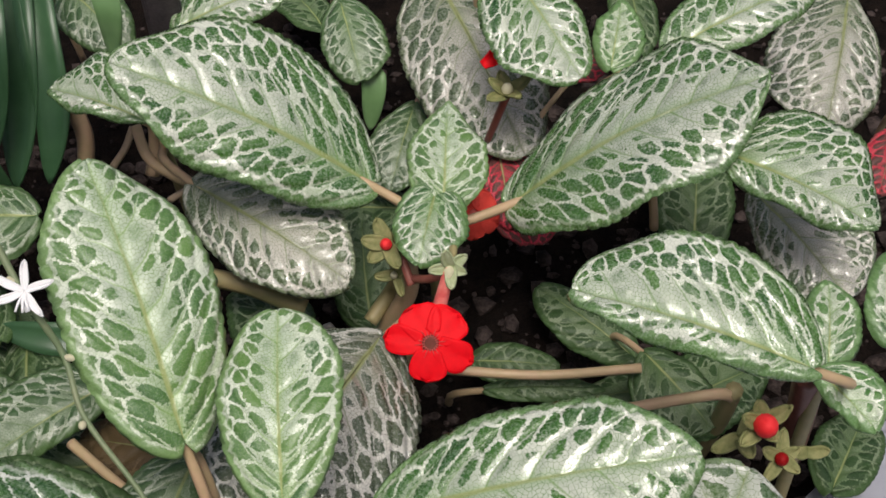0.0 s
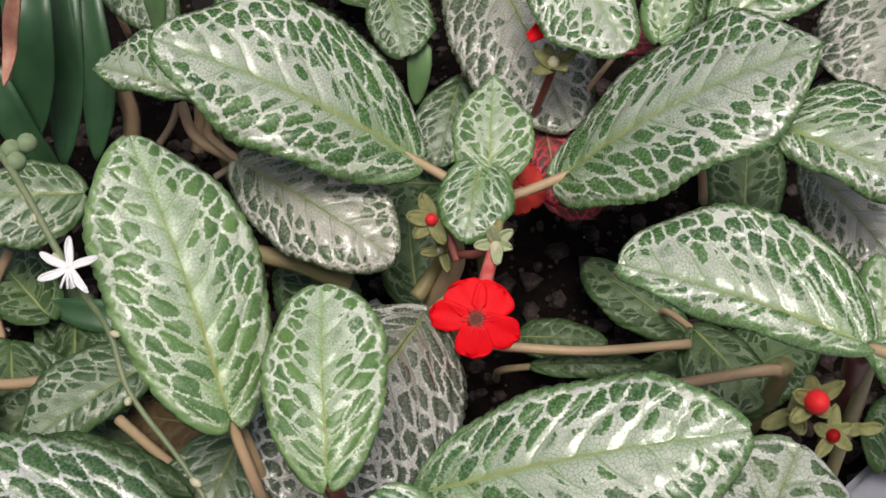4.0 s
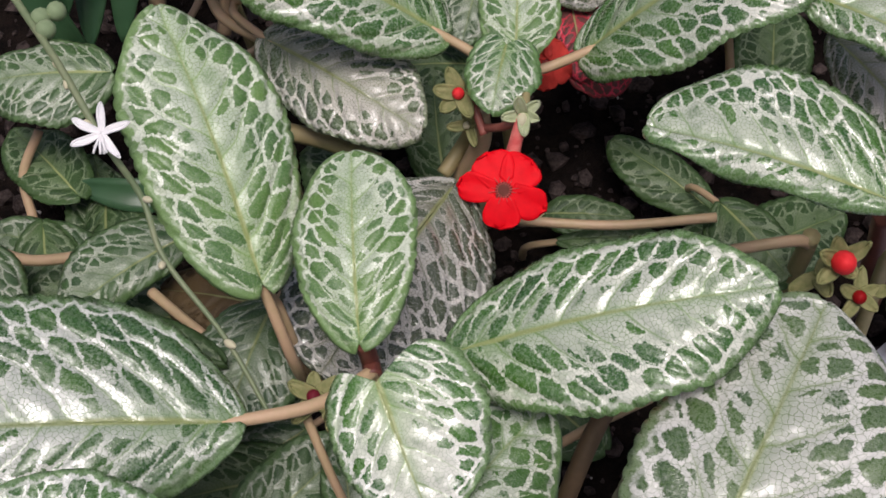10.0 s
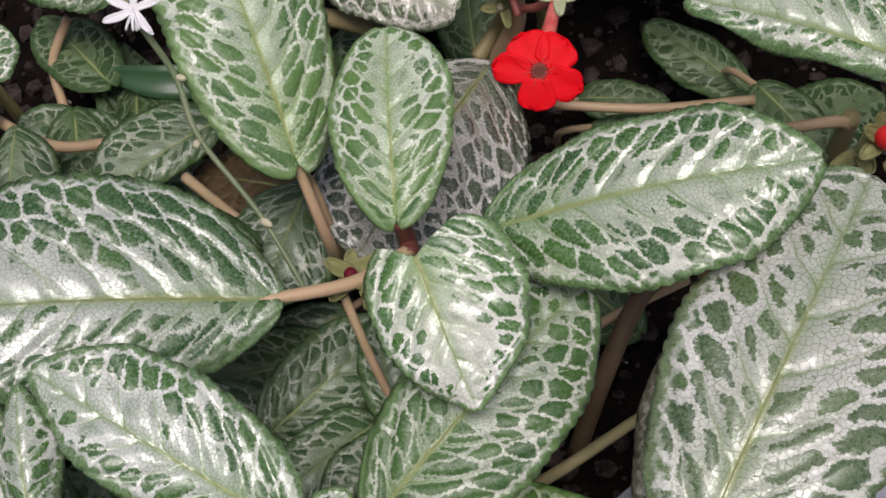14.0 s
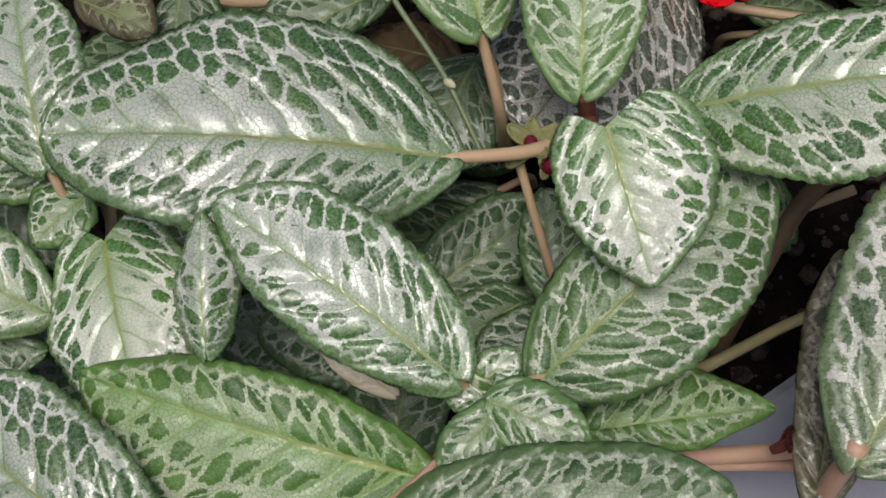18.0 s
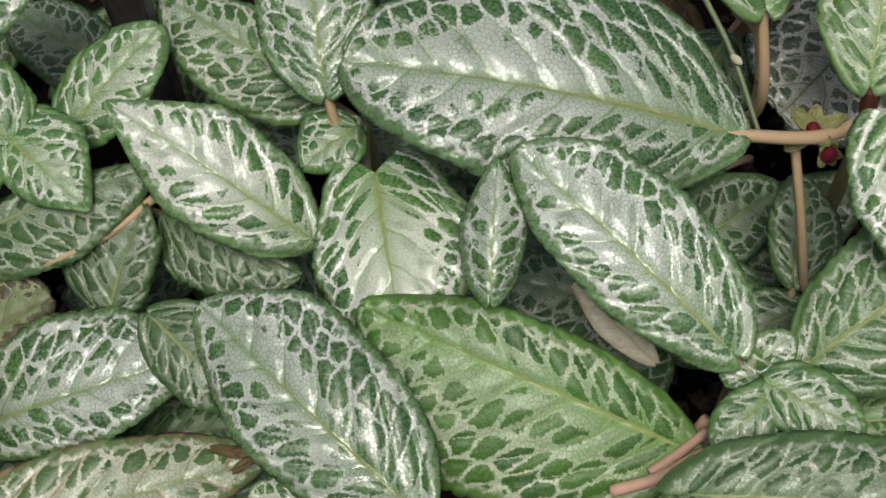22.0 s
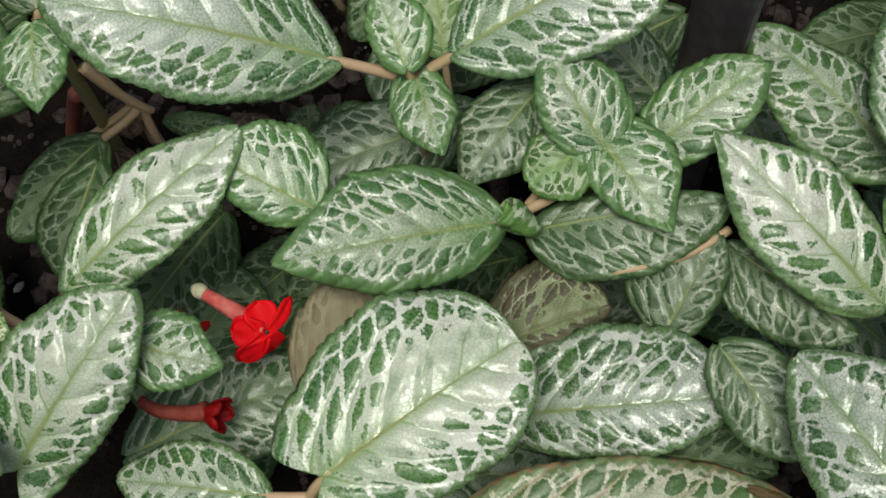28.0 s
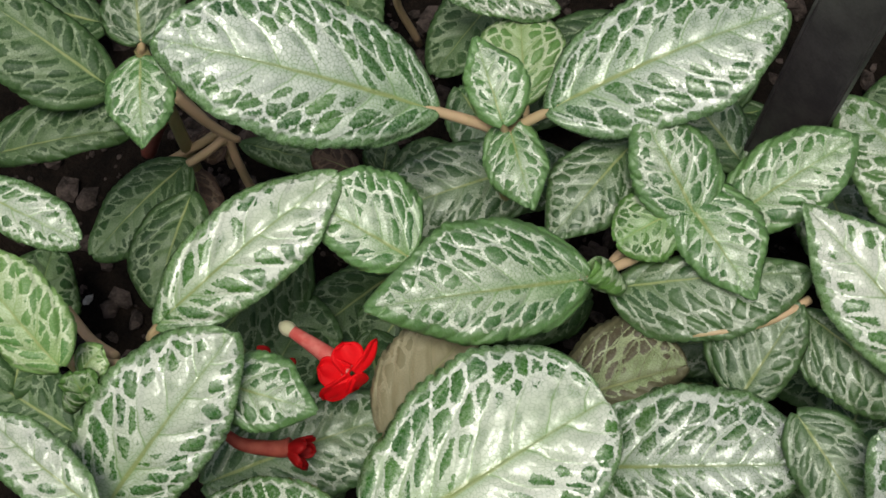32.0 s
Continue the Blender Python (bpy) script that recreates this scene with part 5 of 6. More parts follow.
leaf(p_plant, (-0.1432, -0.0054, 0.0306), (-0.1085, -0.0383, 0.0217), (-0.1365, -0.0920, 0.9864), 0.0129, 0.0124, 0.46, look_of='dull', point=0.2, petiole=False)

# ---- flowers ----
def petal_material(name, a, b2, rough=0.6):
    m, t, b = material(name)
    obj = node(t, "TexCoord").outputs["Object"]
    f = noise_of(t, obj, 300, 3)
    t.links.new(mix(t, ramp(t, f, 0.3, 0.7), a, b2), b.inputs["Base Color"])
    b.inputs["Roughness"].default_value, b.inputs["Specular IOR Level"].default_value = rough, 0.2
    bn = t.nodes.new("ShaderNodeBump")
    bn.inputs["Strength"].default_value, bn.inputs["Distance"].default_value = 0.15, 0.0004
    t.links.new(noise_of(t, obj, 1400, 2), bn.inputs["Height"])
    t.links.new(bn.outputs[0], b.inputs["Normal"])
    return m


RED = petal_material("scarlet_petal", (0.90, 0.002, 0.010), (0.80, 0.0015, 0.008))
CRIMSON = petal_material("crimson_petal", (0.34, 0.004, 0.006), (0.24, 0.003, 0.004))
CORAL = petal_material("coral_petal", (0.80, 0.075, 0.055), (0.68, 0.055, 0.04))
TUBE = petal_material("pink_flower_tube", (0.74, 0.22, 0.19), (0.62, 0.10, 0.09))
WHITE = petal_material("white_petal", (0.93, 0.92, 0.92), (0.89, 0.89, 0.90))
CALYX = petal_material("green_calyx", (0.17, 0.19, 0.07), (0.30, 0.29, 0.13))
BUDDARK = petal_material("dark_red_bud", (0.20, 0.012, 0.03), (0.10, 0.008, 0.015))
BUDRED = petal_material("red_bud", (0.88, 0.045, 0.05), (0.74, 0.022, 0.026))
PALEGREEN = petal_material("pale_green_sepal", (0.34, 0.40, 0.20), (0.48, 0.53, 0.34))
THROAT = petal_material("brown_throat", (0.14, 0.04, 0.03), (0.20, 0.06, 0.045), 0.8)
CREAM = petal_material("cream_bud", (0.66, 0.62, 0.44), (0.54, 0.52, 0.34))
PODS = petal_material("green_pod", (0.22, 0.30, 0.16), (0.30, 0.38, 0.22))


def lobe(name, length, width, cup=0.2, curl=0.0, start=0.12, point=0.0, seed=0.0):
    """A flat rounded lobe along +y from the origin, facing +z."""
    nv, nu = 14, 10
    verts, faces = [], []
    for i in range(nv + 1):
        v = i / nv
        w = width * ((start + (1 - start) * math.sin(math.pi * min(1, v**0.9) * 0.5) ** 1.2) * max(0.0, 1 - v ** (5 - 3.4 * point)) ** 0.5)
        for j in range(nu + 1):
            u = 2 * j / nu - 1
            z = cup * width * u * u * 0.5 - curl * length * v * v + 0.03 * length * math.sin(5 * u + seed) * v
            verts.append((u * w + 0.02 * length * math.sin(v * 6 + seed), v * length * (1 + 0.04 * math.sin(u * 7 + seed)), z))
    for i in range(nv):
        for j in range(nu):
            a = i * (nu + 1) + j
            faces.append((a, a + 1, a + nu + 2, a + nu + 1))
    return mesh_from(name, verts, faces)


def thick(ob, by):
    m = ob.modifiers.new("thickness", "SOLIDIFY")
    m.thickness, m.offset = by, 0
    return ob


def facing(at, way, up):
    """A pose at a point whose z looks along way and whose y leans to up."""
    z = Vector(way).normalized()
    y = (Vector(up) - z * Vector(up).dot(z)).normalized()
    x = y.cross(z)
    return Matrix.Translation(at) @ Matrix((x, y, z)).transposed().to_4x4()


def put(ob, m):
    ob.matrix_basis = m
    return ob


def bulb(name, r, long, n=10, sides=12, pinch=0.6):
    """An egg shape along +z."""
    verts, faces = [], []
    for i in range(n + 1):
        v = i / n
        rr = max(r * math.sin(math.pi * (0.04 + 0.92 * v)) ** pinch, r * 0.05)
        for k in range(sides):
            a = 2 * math.pi * k / sides
            verts.append((rr * math.cos(a), rr * math.sin(a), v * long))
    for i in range(n):
        for k in range(sides):
            k2 = (k + 1) % sides
            faces.append((i * sides + k, i * sides + k2, (i + 1) * sides + k2, (i + 1) * sides + k))
    faces += [tuple(range(sides))[::-1], tuple(range(n * sides, (n + 1) * sides))]
    return mesh_from(name, verts, faces)


def sepals(owner, m, size, count=5, spread=58, tone=None):
    """Green sepals round the foot of a flower or bud; m: the pose, z along the flower."""
    for k in range(count):
        q = m @ pose(0, 0, 0, 0, 0, 360 / count * k + 14 + 16 * math.sin(5 * k + 900 * size)) @ pose(0, 0, 0, 90 - spread + 14 * math.sin(3 * k + 700 * size), 0, 0)
        ob = part("sepal", lobe("sepal", size * (0.8 + 0.4 * random.random()), size * 0.36, 0.45, 0.15, 0.65, 0.9, k), tone or CALYX, owner)
        thick(put(ob, q), 0.0006)


def blossom(owner, at, way, up, size, foot, petal=RED, angles=(25, -40, 86, -114, 176), widths=(1.2, 1.2, 0.85, 0.95, 1.05), flop=0.12, sepal=0.010, throat=True):
    """A five-lobed tubular flower. at: its mouth; way: where it faces; foot: the far end of its tube."""
    home = Vector(owner.location)
    a, f = Vector(at) - home, Vector(foot) - home
    back = a - Vector(way).normalized() * 0.006
    body = part("flower", tube("flower_tube", [f, (f + back) / 2, back, a - Vector(way).normalized() * 0.0005], 0.0017, 0.0030, 18, 14), TUBE, owner, "pink tube of a scarlet five-lobed flower")
    m = facing(a, way, up)
    for k, (g, w) in enumerate(zip(angles, widths)):
        q = m @ pose(0, 0, 0.0002 * k, 0, 0, g) @ pose(0, size * 0.08, 0, -4 - 3 * (k % 2), 0, 0)
        thick(put(part("petal", lobe("petal", size * (0.37, 0.37, 0.43, 0.43, 0.34)[k], size * 0.228 * w, 0.10, flop, 0.55, 0.0, k * 1.7), petal, body), q), 0.0007)
    if throat:
        ring = part("throat", bulb("throat", size * 0.09, 0.0010, 6, 16, 0.35), THROAT, body, "brownish hairy throat")
        put(ring, m @ pose(0, 0, 0.0004))
        for k in range(18):
            g = k * 20
            h = part("hair", tube("hair", [(0, size * 0.05, 0.0008), (0, size * 0.09, 0.0016), (0, size * (0.11 + 0.03 * (k % 3)), 0.0010)], 0.00022, 0.00008, 4, 4), TUBE, body)
            put(h, m @ pose(0, 0, 0, 0, 0, g))
    if sepal:
        sepals(owner, facing(f, back - f, up), sepal)
    return body


def bud(owner, at, way, r, long, sepal, tone=BUDRED, count=5, spread=50):
    home = Vector(owner.location)
    m = facing(Vector(at) - home, way, (0.2, 1, 0.3))
    put(part("flower_bud", bulb("flower_bud", r, long), tone, owner, "small red flower bud"), m)
    if sepal:
        sepals(owner, m, sepal, count, spread)


blossom(a_plant, (0.0, 0.0, 0.0713), (0.02, -0.55, 0.80), (0.05, 1, 0.7), 0.0262, (0.0056, 0.0191, 0.0820), sepal=0)
foot = facing(Vector((0.0056, 0.0191, 0.0820)) - Vector(a_plant.location), (-0.1, -0.8, -0.3), (0, 0, 1))
put(part("calyx", bulb("calyx", 0.0017, 0.0046), CREAM, a_plant, "pale green foot of the flower"), foot @ pose(0, 0, -0.001))
sepals(a_plant, facing(Vector((0.0056, 0.0191, 0.0825)) - Vector(a_plant.location), (0.0, -0.75, 0.55), (0.9, 0.5, 0.3)), 0.0062, 5, 66, PALEGREEN)
blossom(a_plant, (0.0134, 0.0585, 0.0580), (0.25, -0.65, 0.65), (0, 0.7, 0.6), 0.020, (0.0102, 0.0691, 0.0600), CORAL, sepal=0.0, throat=False, flop=0.3)
bud(a_plant, (-0.0132, 0.0342, 0.0735), (-0.1, -0.55, 0.75), 0.0019, 0.0042, 0.0086, BUDRED, 5, 72)
bud(a_plant, (-0.0106, 0.0316, 0.0620), (-0.4, -0.6, 0.5), 0.0012, 0.003, 0.0060, CREAM, 4, 62)
bud(t_plant, (0.0244, 0.0933, 0.0770), (0.05, -0.1, 1), 0.0020, 0.0052, 0.0085, CREAM, 5, 50)
thick(put(part("petal", lobe("petal", 0.010, 0.0034, 0.4, 0.1, 0.4, 0.5), RED, t_plant, "stray scarlet petal"), facing(Vector((0.0165, 0.1005, 0.083)) - Vector(t_plant.location), (0, -0.5, 0.8), (1, 0.6, 0.4))), 0.0006)
bud(r_plant, (0.0828, -0.0457, 0.1040), (0, -0.65, 0.76), 0.0031, 0.0080, 0.0078, BUDRED, 5, 50)
bud(r_plant, (0.0885, -0.0499, 0.0940), (0, -0.65, 0.76), 0.0018, 0.0038, 0.0062, CRIMSON, 5, 70)
sepals(r_plant, facing(Vector((0.0802, -0.0432, 0.0920)) - Vector(r_plant.location), (-0.3, -0.5, 0.8), (-1, 0, 0)), 0.0075, 3, 70)
sepals(r_plant, facing(Vector((0.0961, -0.0473, 0.0920)) - Vector(r_plant.location), (0.2, -0.5, 0.8), (1, 0, 0)), 0.0060, 2, 70)
bud(d_plant, (-0.0443, -0.0820, 0.103), (-0.1, -0.4, 0.9), 0.0017, 0.0030, 0.0068, BUDDARK, 5, 66)
bud(d_plant, (-0.0405, -0.0845, 0.099), (0.3, -0.6, 0.6), 0.0022, 0.0052, 0.0052, BUDDARK, 5, 34)

for k in range(4):
    at = Vector((0.0221, -0.1373, 0.0645)) - Vector(j_plant.location) + Vector((0.0025 * (k - 1.5), 0.002 * (k % 2), 0))
    thick(put(part("withered_bud", lobe("withered_bud", 0.0055, 0.0016, 0.9, -0.4, 0.5, 0.6, k), THROAT, j_plant, "shrivelled dark red bud"), facing(at, (0.2, -0.4, 0.9), (1 - 0.6 * k, 0.6, 0.3 * (k % 2)))), 0.0006)

# rolled young leaves at the foot of older ones
def rolled(owner, foot, mouth, r0, r1, mat):
    """A young leaf rolled into an open cone."""
    home = Vector(owner.location)
    f, m = Vector(foot) - home, Vector(mouth) - home
    q = facing(f, m - f, (0.1, 0.3, 1))
    long, n, sides = (m - f).length, 12, 26
    verts, faces = [], []
    for i in range(n + 1):
        v = i / n
        for k in range(sides + 1):
            u = k / sides
            a = u * 2 * math.pi * 1.25
            rr = (r0 + (r1 - r0) * math.sin(v * math.pi * 0.62)) * (1 - 0.28 * u) * (1 + 0.05 * math.sin(9 * v + 5 * u))
            verts.append((rr * math.cos(a), rr * math.sin(a), long * v * (1 - 0.12 * math.sin(a * 0.5))))
    for i in range(n):
        for k in range(sides):
            c = i * (sides + 1) + k
            faces.append((c, c + 1, c + sides + 2, c + sides + 1))
    me = mesh_from("young_leaf", verts, faces)
    lay = me.uv_layers.new(name="UVMap")
    for loop in me.loops:
        i, k = divmod(loop.vertex_index, sides + 1)
        lay.data[loop.index].uv = ((k / sides - 0.5) * 4, i / n * 4)
    for name, values in (("along", [i / n for i in range(n + 1) for k in range(sides + 1)]), ("across", [abs(2 * k / sides - 1) for i in range(n + 1) for k in range(sides + 1)])):
        me.attributes.new(name, "FLOAT", "POINT").data.foreach_set("value", values)
    thick(put(part("young_leaf", me, mat, owner, "rolled pale green young leaf"), q), 0.0005)


rolled(o_plant, (-0.2368, -0.1520, 0.0860), (-0.2459, -0.1537, 0.0930), 0.0022, 0.0044, LOOKS["lush"])
rolled(j_plant, (-0.0488, -0.1456, 0.0980), (-0.0479, -0.1413, 0.1080), 0.0016, 0.0030, LOOKS["plain"])
rolled(n_plant, (-0.1499, -0.1003, 0.0880), (-0.1527, -0.1017, 0.0940), 0.0012, 0.0022, LOOKS["plain"])
rolled(l_plant, (-0.3362, -0.2495, 0.0880), (-0.3358, -0.2434, 0.0940), 0.0016, 0.0034, LOOKS["lush"])

# ---- fallen flowers ----
fallen = new("fallen_flower")
fallen.location = (-0.2960, -0.2015, 0.070)
tagged(fallen, "fallen scarlet flower lying on shaded leaves", "flower")
f_at = Vector(fallen.location)
tube_part = part("flower_tube", tube("flower_tube", [Vector((-0.3054, -0.2021, 0.0765)) - f_at, Vector((-0.2950, -0.2028, 0.0768)) - f_at, Vector((-0.2862, -0.2036, 0.0756)) - f_at], 0.0015, 0.0030, 16, 14), TUBE, fallen)
put(part("tube_foot", bulb("tube_foot", 0.0021, 0.0050), CREAM, tube_part, "cream foot of the tube"), facing(Vector((-0.3060, -0.2021, 0.0765)) - f_at, (1, 0, 0), (0, 0, 1)) @ pose(0, 0, -0.0022))
m_at = facing(Vector((-0.2852, -0.2038, 0.0768)) - f_at, (0.68, -0.31, 0.60), (-0.46, 0.80, 0.39))
for k, (g, w, long) in enumerate(((18, 1.1, 0.0072), (92, 1.05, 0.0078), (152, 0.85, 0.0098), (216, 0.9, 0.0068), (-44, 0.5, 0.0102))):
    thick(put(part("petal", lobe("petal", long, 0.0046 * w, 0.25, 0.25, 0.5, 0, k * 1.3), RED, fallen), m_at @ pose(0, 0, 0.0002 * k, 0, 0, g) @ pose(0, 0.0006, 0, -10 - 6 * (k % 2), 0, 0)), 0.0006)

for at, way in (((-0.3103, -0.2103, 0.0735), (0.2, -0.3, 0.9)), ((-0.3024, -0.2090, 0.0715), (-0.3, -0.2, 0.8))):
    scrap = new("fallen_petal", lobe("fallen_petal", 0.0036, 0.0016, 0.5, -0.3, 0.5, 0.2, at[0] * 90))
    scrap.data.materials.append(CRIMSON)
    tagged(scrap, "scrap of a dark red petal on shaded leaves", "petal", group="petal scraps")
    thick(put(scrap, facing(Vector(at), way, (1, 0.4, 0))), 0.0005)

wilted = new("wilted_flower")
wilted.location = (-0.2960, -0.2300, 0.068)
tagged(wilted, "wilted dark red flower lying on a leaf", "flower")
w_at = Vector(wilted.location)
part("flower_tube", tube("flower_tube", [Vector((-0.3055, -0.2325, 0.0715)) - w_at, Vector((-0.300, -0.2325, 0.0705)) - w_at, Vector((-0.292, -0.2290, 0.0705)) - w_at, Vector((-0.289, -0.2270, 0.0715)) - w_at], 0.0013, 0.0026, 18, 12), petal_material("wilted_tube", (0.34, 0.08, 0.055), (0.24, 0.04, 0.03)), wilted)
m_at = facing(Vector((-0.2895, -0.2275, 0.0712)) - w_at, (0.9, 0.2, 0.2), (0, 0.2, 1))
for k in range(5):
    thick(put(part("petal", lobe("petal", 0.0060, 0.0026, 0.9, -0.3, 0.5, 0.3, k * 2.1), CRIMSON, wilted), m_at @ pose(0, 0, 0, 0, 0, 72 * k) @ pose(0, 0.001, 0, 38, 0, 0)), 0.0005)

# ---- white star flower on its thin stalk ----
GRASS = plain_material("thin_green_stalk", (0.16, 0.22, 0.11), (0.24, 0.27, 0.15), 90, 0.5)
spray = new("white_flower_spray")
spray.location = (-0.0548, -0.0857, 0.098)
tagged(spray, "thin arching green stalk with one white star flower", "flower")
s_at = Vector(spray.location)
line = [(-0.0548, -0.0857, 0.0985), (-0.0668, -0.0679, 0.1073), (-0.0817, -0.0511, 0.1160), (-0.0877, -0.0374, 0.1223), (-0.0955, -0.0290, 0.1345), (-0.1090, -0.0090, 0.1430), (-0.1300, 0.0200, 0.1470)]
part("stalk", tube("stalk", [Vector(p) - s_at for p in line], 0.0006, 0.0011, 50, 8), GRASS, spray)
star_at = facing(Vector((-0.0950, -0.0295, 0.1375)) - s_at, (0.05, -0.55, 0.83), (0.1, 1, 0.4))
for k, g in enumerate((4, 68, 118, -62, -135, -165)):
    thick(put(part("petal", lobe("petal", 0.0074 if k != 5 else 0.0048, 0.00135, 0.5, 0.10, 0.40, 0.85, k), WHITE, spray, "narrow white petal"), star_at @ pose(0, 0, 0, 0, 0, g) @ pose(0, 0, 0, 12, 0, 0)), 0.0004)
for k, g in enumerate((170, 190, 208)):
    part("stamen", tube("stamen", [star_at @ Vector((0, 0, 0)), star_at @ (Matrix.Rotation(radians(g), 4, "Z") @ Vector((0, 0.003, 0.002))), star_at @ (Matrix.Rotation(radians(g), 4, "Z") @ Vector((0, 0.005, 0.0022)))], 0.0004, 0.0003, 6, 6), WHITE, spray)
for at, way, size in (((-0.0872, -0.0380, 0.1228), (0.8, -0.4, 0.2), 0.0030), ((-0.0820, -0.0520, 0.1155), (0.1, -0.7, 0.5), 0.0034), ((-0.0666, -0.0690, 0.1070), (0.7, -0.5, 0.1), 0.0036), ((-0.0975, -0.0270, 0.1355), (-0.5, 0.4, 0.5), 0.0036), ((-0.1050, -0.0150, 0.1410), (0.1, -0.8, -0.2), 0.0030), ((-0.1085, -0.0100, 0.1425), (0.3, -0.8, -0.2), 0.0026)):
    put(part("flower_bud", bulb("flower_bud", size * 0.30, size), CREAM, spray, "tiny cream bud"), facing(Vector(at) - s_at, way, (0, 0, 1)))
for k, (dx, dy) in enumerate(((0, 0), (0.0035, 0.002), (0.002, -0.004))):
    put(part("seed_pod", bulb("seed_pod", 0.0026, 0.0050), PODS, spray, "round pale green seed pod"), facing(Vector((-0.1150 + dx, 0.0035 + dy, 0.1430)) - s_at, (0.5, -0.5, 0.4), (0, 0, 1)))

# ---- strap-leaved plant behind ----
STRAP = plain_material("dark_strap_leaf", (0.030, 0.085, 0.035), (0.050, 0.120, 0.052), 25, 0.34, 0.15)
STRAPL = plain_material("mid_green_strap_leaf", (0.14, 0.27, 0.10), (0.19, 0.33, 0.14), 25, 0.45, 0.15)
DEAD = plain_material("dry_leaf_tip", (0.42, 0.16, 0.12), (0.52, 0.30, 0.20), 80, 0.6, 0.3)
lily = new("strap_leaved_plant")
lily.location = (-0.150, 0.120, 0.0)
tagged(lily, "dark green strap-leaved plant at the back of the bed", "plant")
l_at = Vector(lily.location)


def strap(points, width, mat, label=""):
    """A long keeled blade along points, hanging towards its tip."""
    c = bezier([np.array(p) - np.array(l_at) for p in points], 26)
    d = np.gradient(c, axis=0)
    verts, faces = [], []
    for i in range(26):
        t = d[i] / np.linalg.norm(d[i])
        side = np.cross(t, (0.0, -0.6, 0.8))
        side /= np.linalg.norm(side)
        up = np.cross(side, t)
        v = i / 25
        w = width * min(1, 0.55 + v * 2) * max(0.02, 1 - v**4) ** 0.7
        for u in (-1, -0.5, 0, 0.5, 1):
            verts.append(c[i] + side * u * w + up * (abs(u) * w * 0.30))
    for i in range(25):
        for j in range(4):
            a = i * 5 + j
            faces.append((a, a + 1, a + 6, a + 5))
    return thick(part("leaf_blade", mesh_from("leaf_blade", verts, faces), mat, lily, label), 0.0006)


strap([(-0.1436, 0.1472, 0.1000), (-0.1381, 0.1138, 0.0850), (-0.1380, 0.0969, 0.0650), (-0.1408, 0.0804, 0.0450)], 0.0075, STRAP)
strap([(-0.1379, 0.1472, 0.1000), (-0.1297, 0.1137, 0.0850), (-0.1266, 0.0968, 0.0650), (-0.1301, 0.0829, 0.0450)], 0.0068, STRAP)
strap([(-0.1455, 0.1238, 0.1100), (-0.1411, 0.0979, 0.1000), (-0.1425, 0.0877, 0.0800), (-0.1465, 0.0762, 0.0600)], 0.008, STRAP)
strap([(-0.1057, 0.1199, 0.1200), (-0.1024, 0.1071, 0.1150), (-0.1004, 0.1001, 0.1050), (-0.1025, 0.1005, 0.0850)], 0.0045, STRAPL)
strap([(-0.1638, 0.0940, 0.0900), (-0.1529, 0.0811, 0.0800), (-0.1467, 0.0750, 0.0650), (-0.1397, 0.0749, 0.0450)], 0.006, STRAP)
strap([(-0.0831, 0.0452, 0.0200), (-0.1165, 0.0294, 0.0300), (-0.1431, 0.0339, 0.0300)], 0.006, STRAP)
strap([(-0.0216, 0.1330, 0.0500), (-0.0212, 0.1266, 0.0450), (-0.0231, 0.1211, 0.0300)], 0.0045, STRAPL)
strap([(-0.1320, 0.0807, 0.1300), (-0.1379, 0.0778, 0.1150), (-0.1408, 0.0761, 0.1050), (-0.1421, 0.0655, 0.1000)], 0.0026, DEAD, "dry reddish withered tip")

# ---- black stakes and edging ----
BLACK = plain_material("black_plastic", (0.050, 0.042, 0.047), (0.095, 0.082, 0.087), 140, 0.5, 0.25)
GREY = plain_material("grey_edging", (0.36, 0.37, 0.42), (0.28, 0.29, 0.34), 30, 0.55, 0.15)


def block(name, sx, sy, z0, z1, mat, bevel=0.001, shear=0.0):
    bm = bmesh.new()
    bmesh.ops.create_cube(bm, size=1)
    for v in bm.verts:
        v.co = (v.co.x * sx, v.co.y * sy, z0 + (v.co.z + 0.5) * (z1 - z0))
        v.co.x += shear * v.co.z
    bmesh.ops.bevel(bm, geom=bm.edges[:], offset=bevel, segments=2, affect="EDGES")
    me = bpy.data.meshes.new(name)
    bm.to_mesh(me)
    bm.free()
    me.materials.append(mat)
    return new(name, me)


def plant_stake(sx, top, m, label):
    """A flat stake with thickened edges and a point in the soil."""
    base = new("plant_stake")
    base.matrix_basis = m
    tagged(base, label, "stake")
    parts = [block("blade", sx, 0.0022, 0.0, top, BLACK, 0.0006)]
    for side in (-1, 1):
        rib = block("rib", 0.0016, 0.0034, 0.0, top, BLACK, 0.0005)
        rib.location.x = side * (sx / 2 - 0.0006)
        parts.append(rib)
    tip = block("point", sx * 0.6, 0.0020, -0.025, 0.0, BLACK, 0.0005)
    for ob in parts + [tip]:
        ob.parent = base


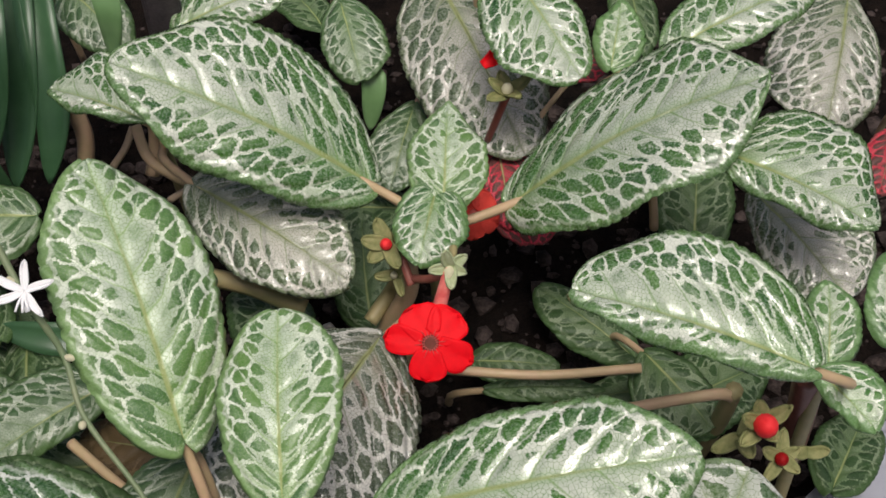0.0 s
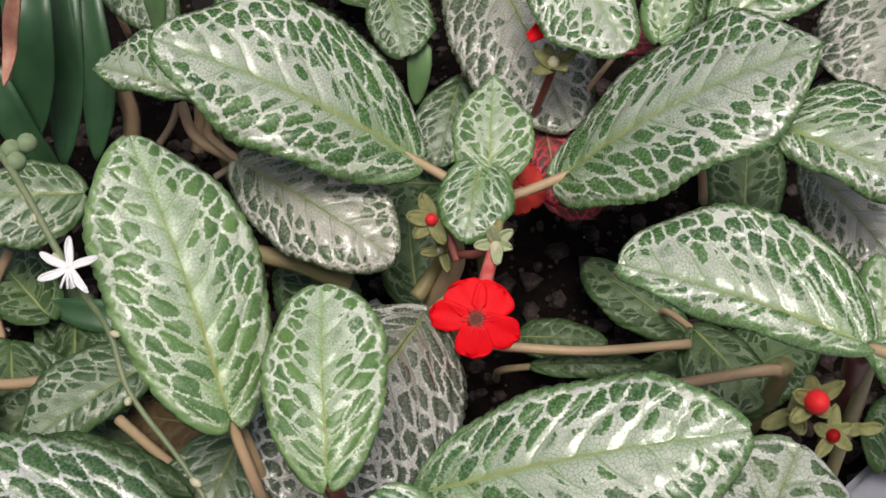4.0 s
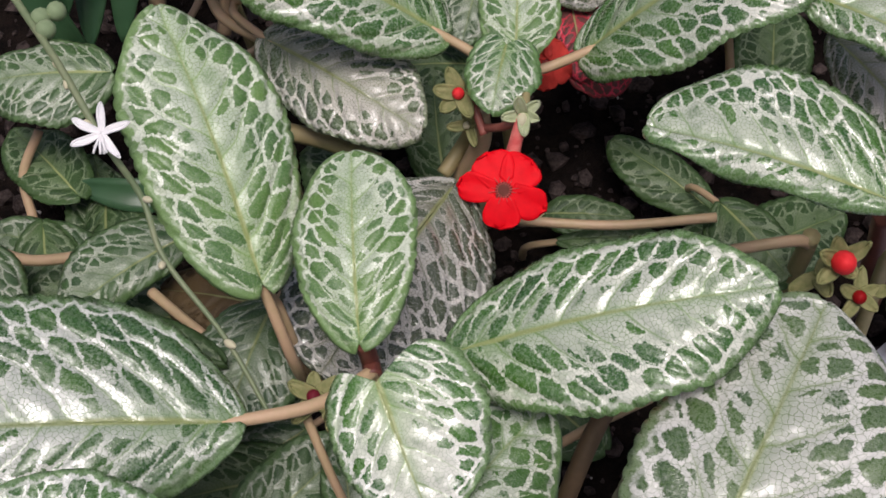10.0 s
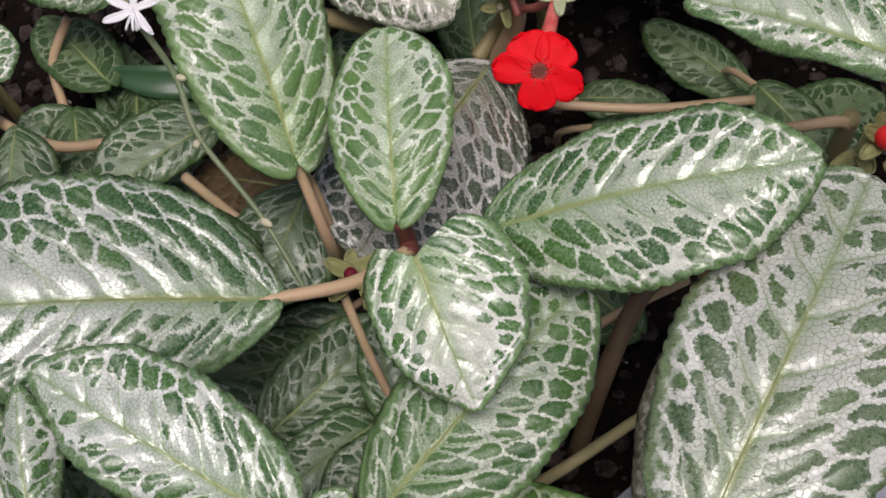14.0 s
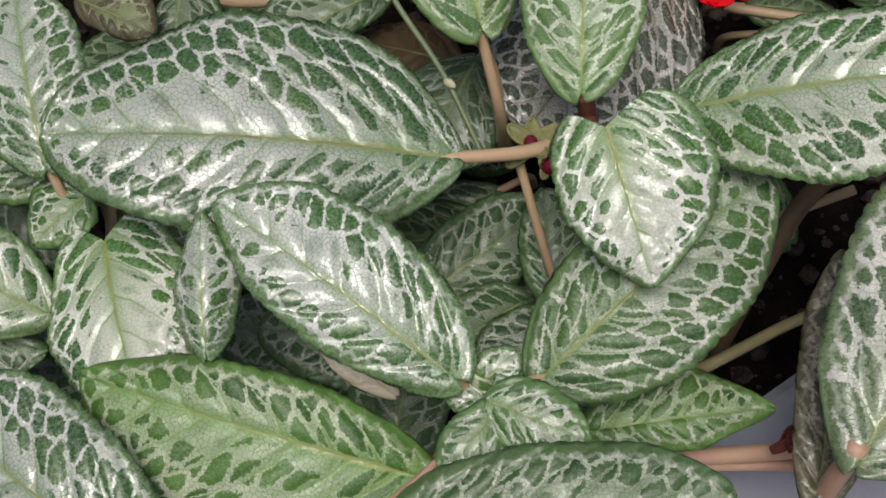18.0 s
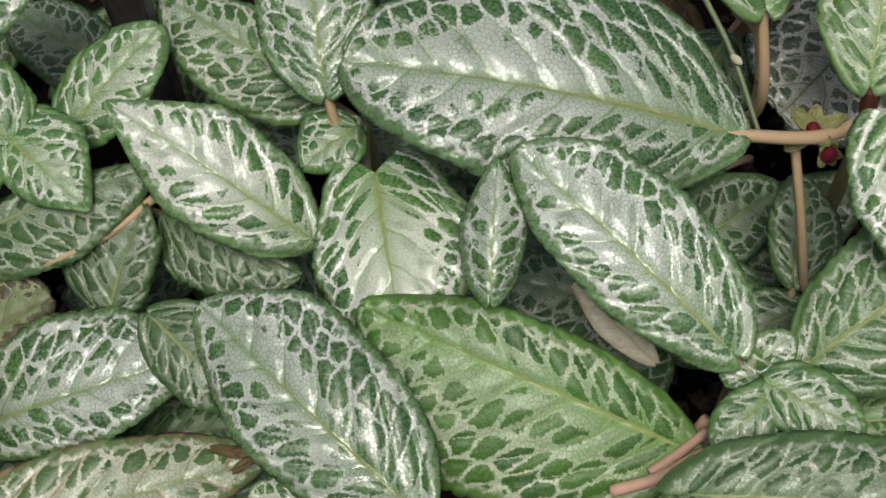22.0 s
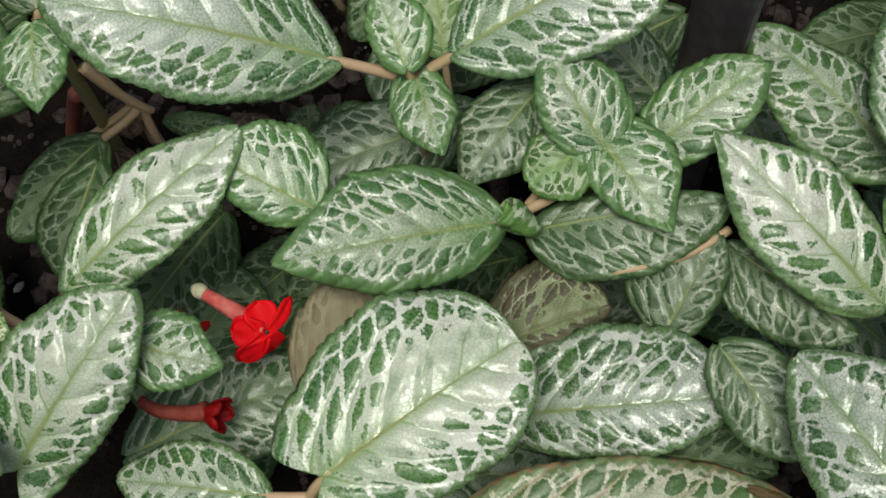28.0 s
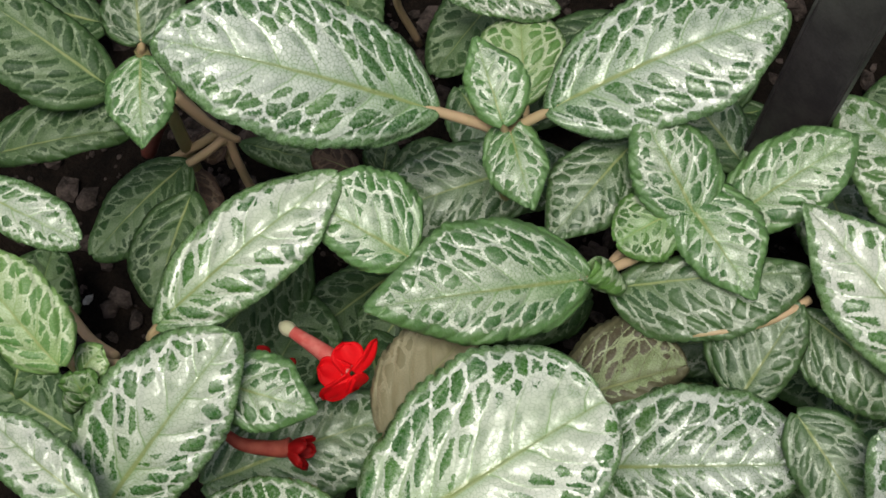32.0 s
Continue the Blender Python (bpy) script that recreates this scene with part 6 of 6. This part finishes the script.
plant_stake(0.0185, 0.21, pose(-0.2195, -0.0795, 0, 0, 0, -22), "flat black plastic stake pushed upright into the soil")
plant_stake(0.0125, 0.17, pose(-0.0930, 0.135, 0, 0, 0, 5), "narrow black plastic stake behind the leaves")

kerb = block("edging", 0.42, 0.20, -0.03, 0.020, GREY, 0.003)
kerb.matrix_basis = Matrix.Translation((0.0222, -0.1052, 0)) @ pose(0, 0, 0, 0, 0, 42.0) @ Matrix.Translation((0.14, -0.1, 0))
tagged(kerb, "smooth grey edging slab along the bed", "edging", kind="structure")

# ---- crumbs of soil ----
def crumbs(name, count, area, lo, hi, mat, label, seed):
    """Loose lumps on the soil, one heap."""
    r = random.Random(seed)
    bm = bmesh.new()
    bmesh.ops.create_icosphere(bm, subdivisions=1, radius=1)
    ball = np.array([v.co[:] for v in bm.verts])
    tris = [[v.index for v in f.verts] for f in bm.faces]
    bm.free()
    verts, faces = [], []
    for _ in range(count):
        x, y = r.uniform(*area[0]), r.uniform(*area[1])
        s = lo + (hi - lo) * r.random() ** 3
        sc = np.array([r.uniform(0.7, 1.3), r.uniform(0.7, 1.3), r.uniform(0.5, 1.0)]) * s
        jit = np.array([[r.uniform(0.75, 1.25)] for _ in ball])
        z = 0.006 * noise.noise((x * 14, y * 14, 0)) + 0.004 * noise.noise((x * 50, y * 50, 3)) + 0.0025 * noise.noise((x * 140, y * 140, 5)) - 0.002
        o = len(verts)
        verts.extend(ball * jit * sc + (x, y, z + s * 0.25))
        faces.extend([[i + o for i in f] for f in tris])
    me = mesh_from(name, verts, faces, False)
    me.materials.append(mat)
    return tagged(new(name, me), label, "soil", kind="stuff")


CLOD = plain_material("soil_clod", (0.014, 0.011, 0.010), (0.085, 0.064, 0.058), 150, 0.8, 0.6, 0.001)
GRIT = plain_material("white_grit", (0.55, 0.53, 0.50), (0.34, 0.31, 0.29), 200, 0.8, 0.3)
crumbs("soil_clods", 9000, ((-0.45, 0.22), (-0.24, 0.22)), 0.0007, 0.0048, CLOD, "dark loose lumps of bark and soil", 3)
crumbs("grit", 230, ((-0.45, 0.22), (-0.24, 0.22)), 0.0006, 0.0024, GRIT, "white and grey grit scattered on the soil", 5)
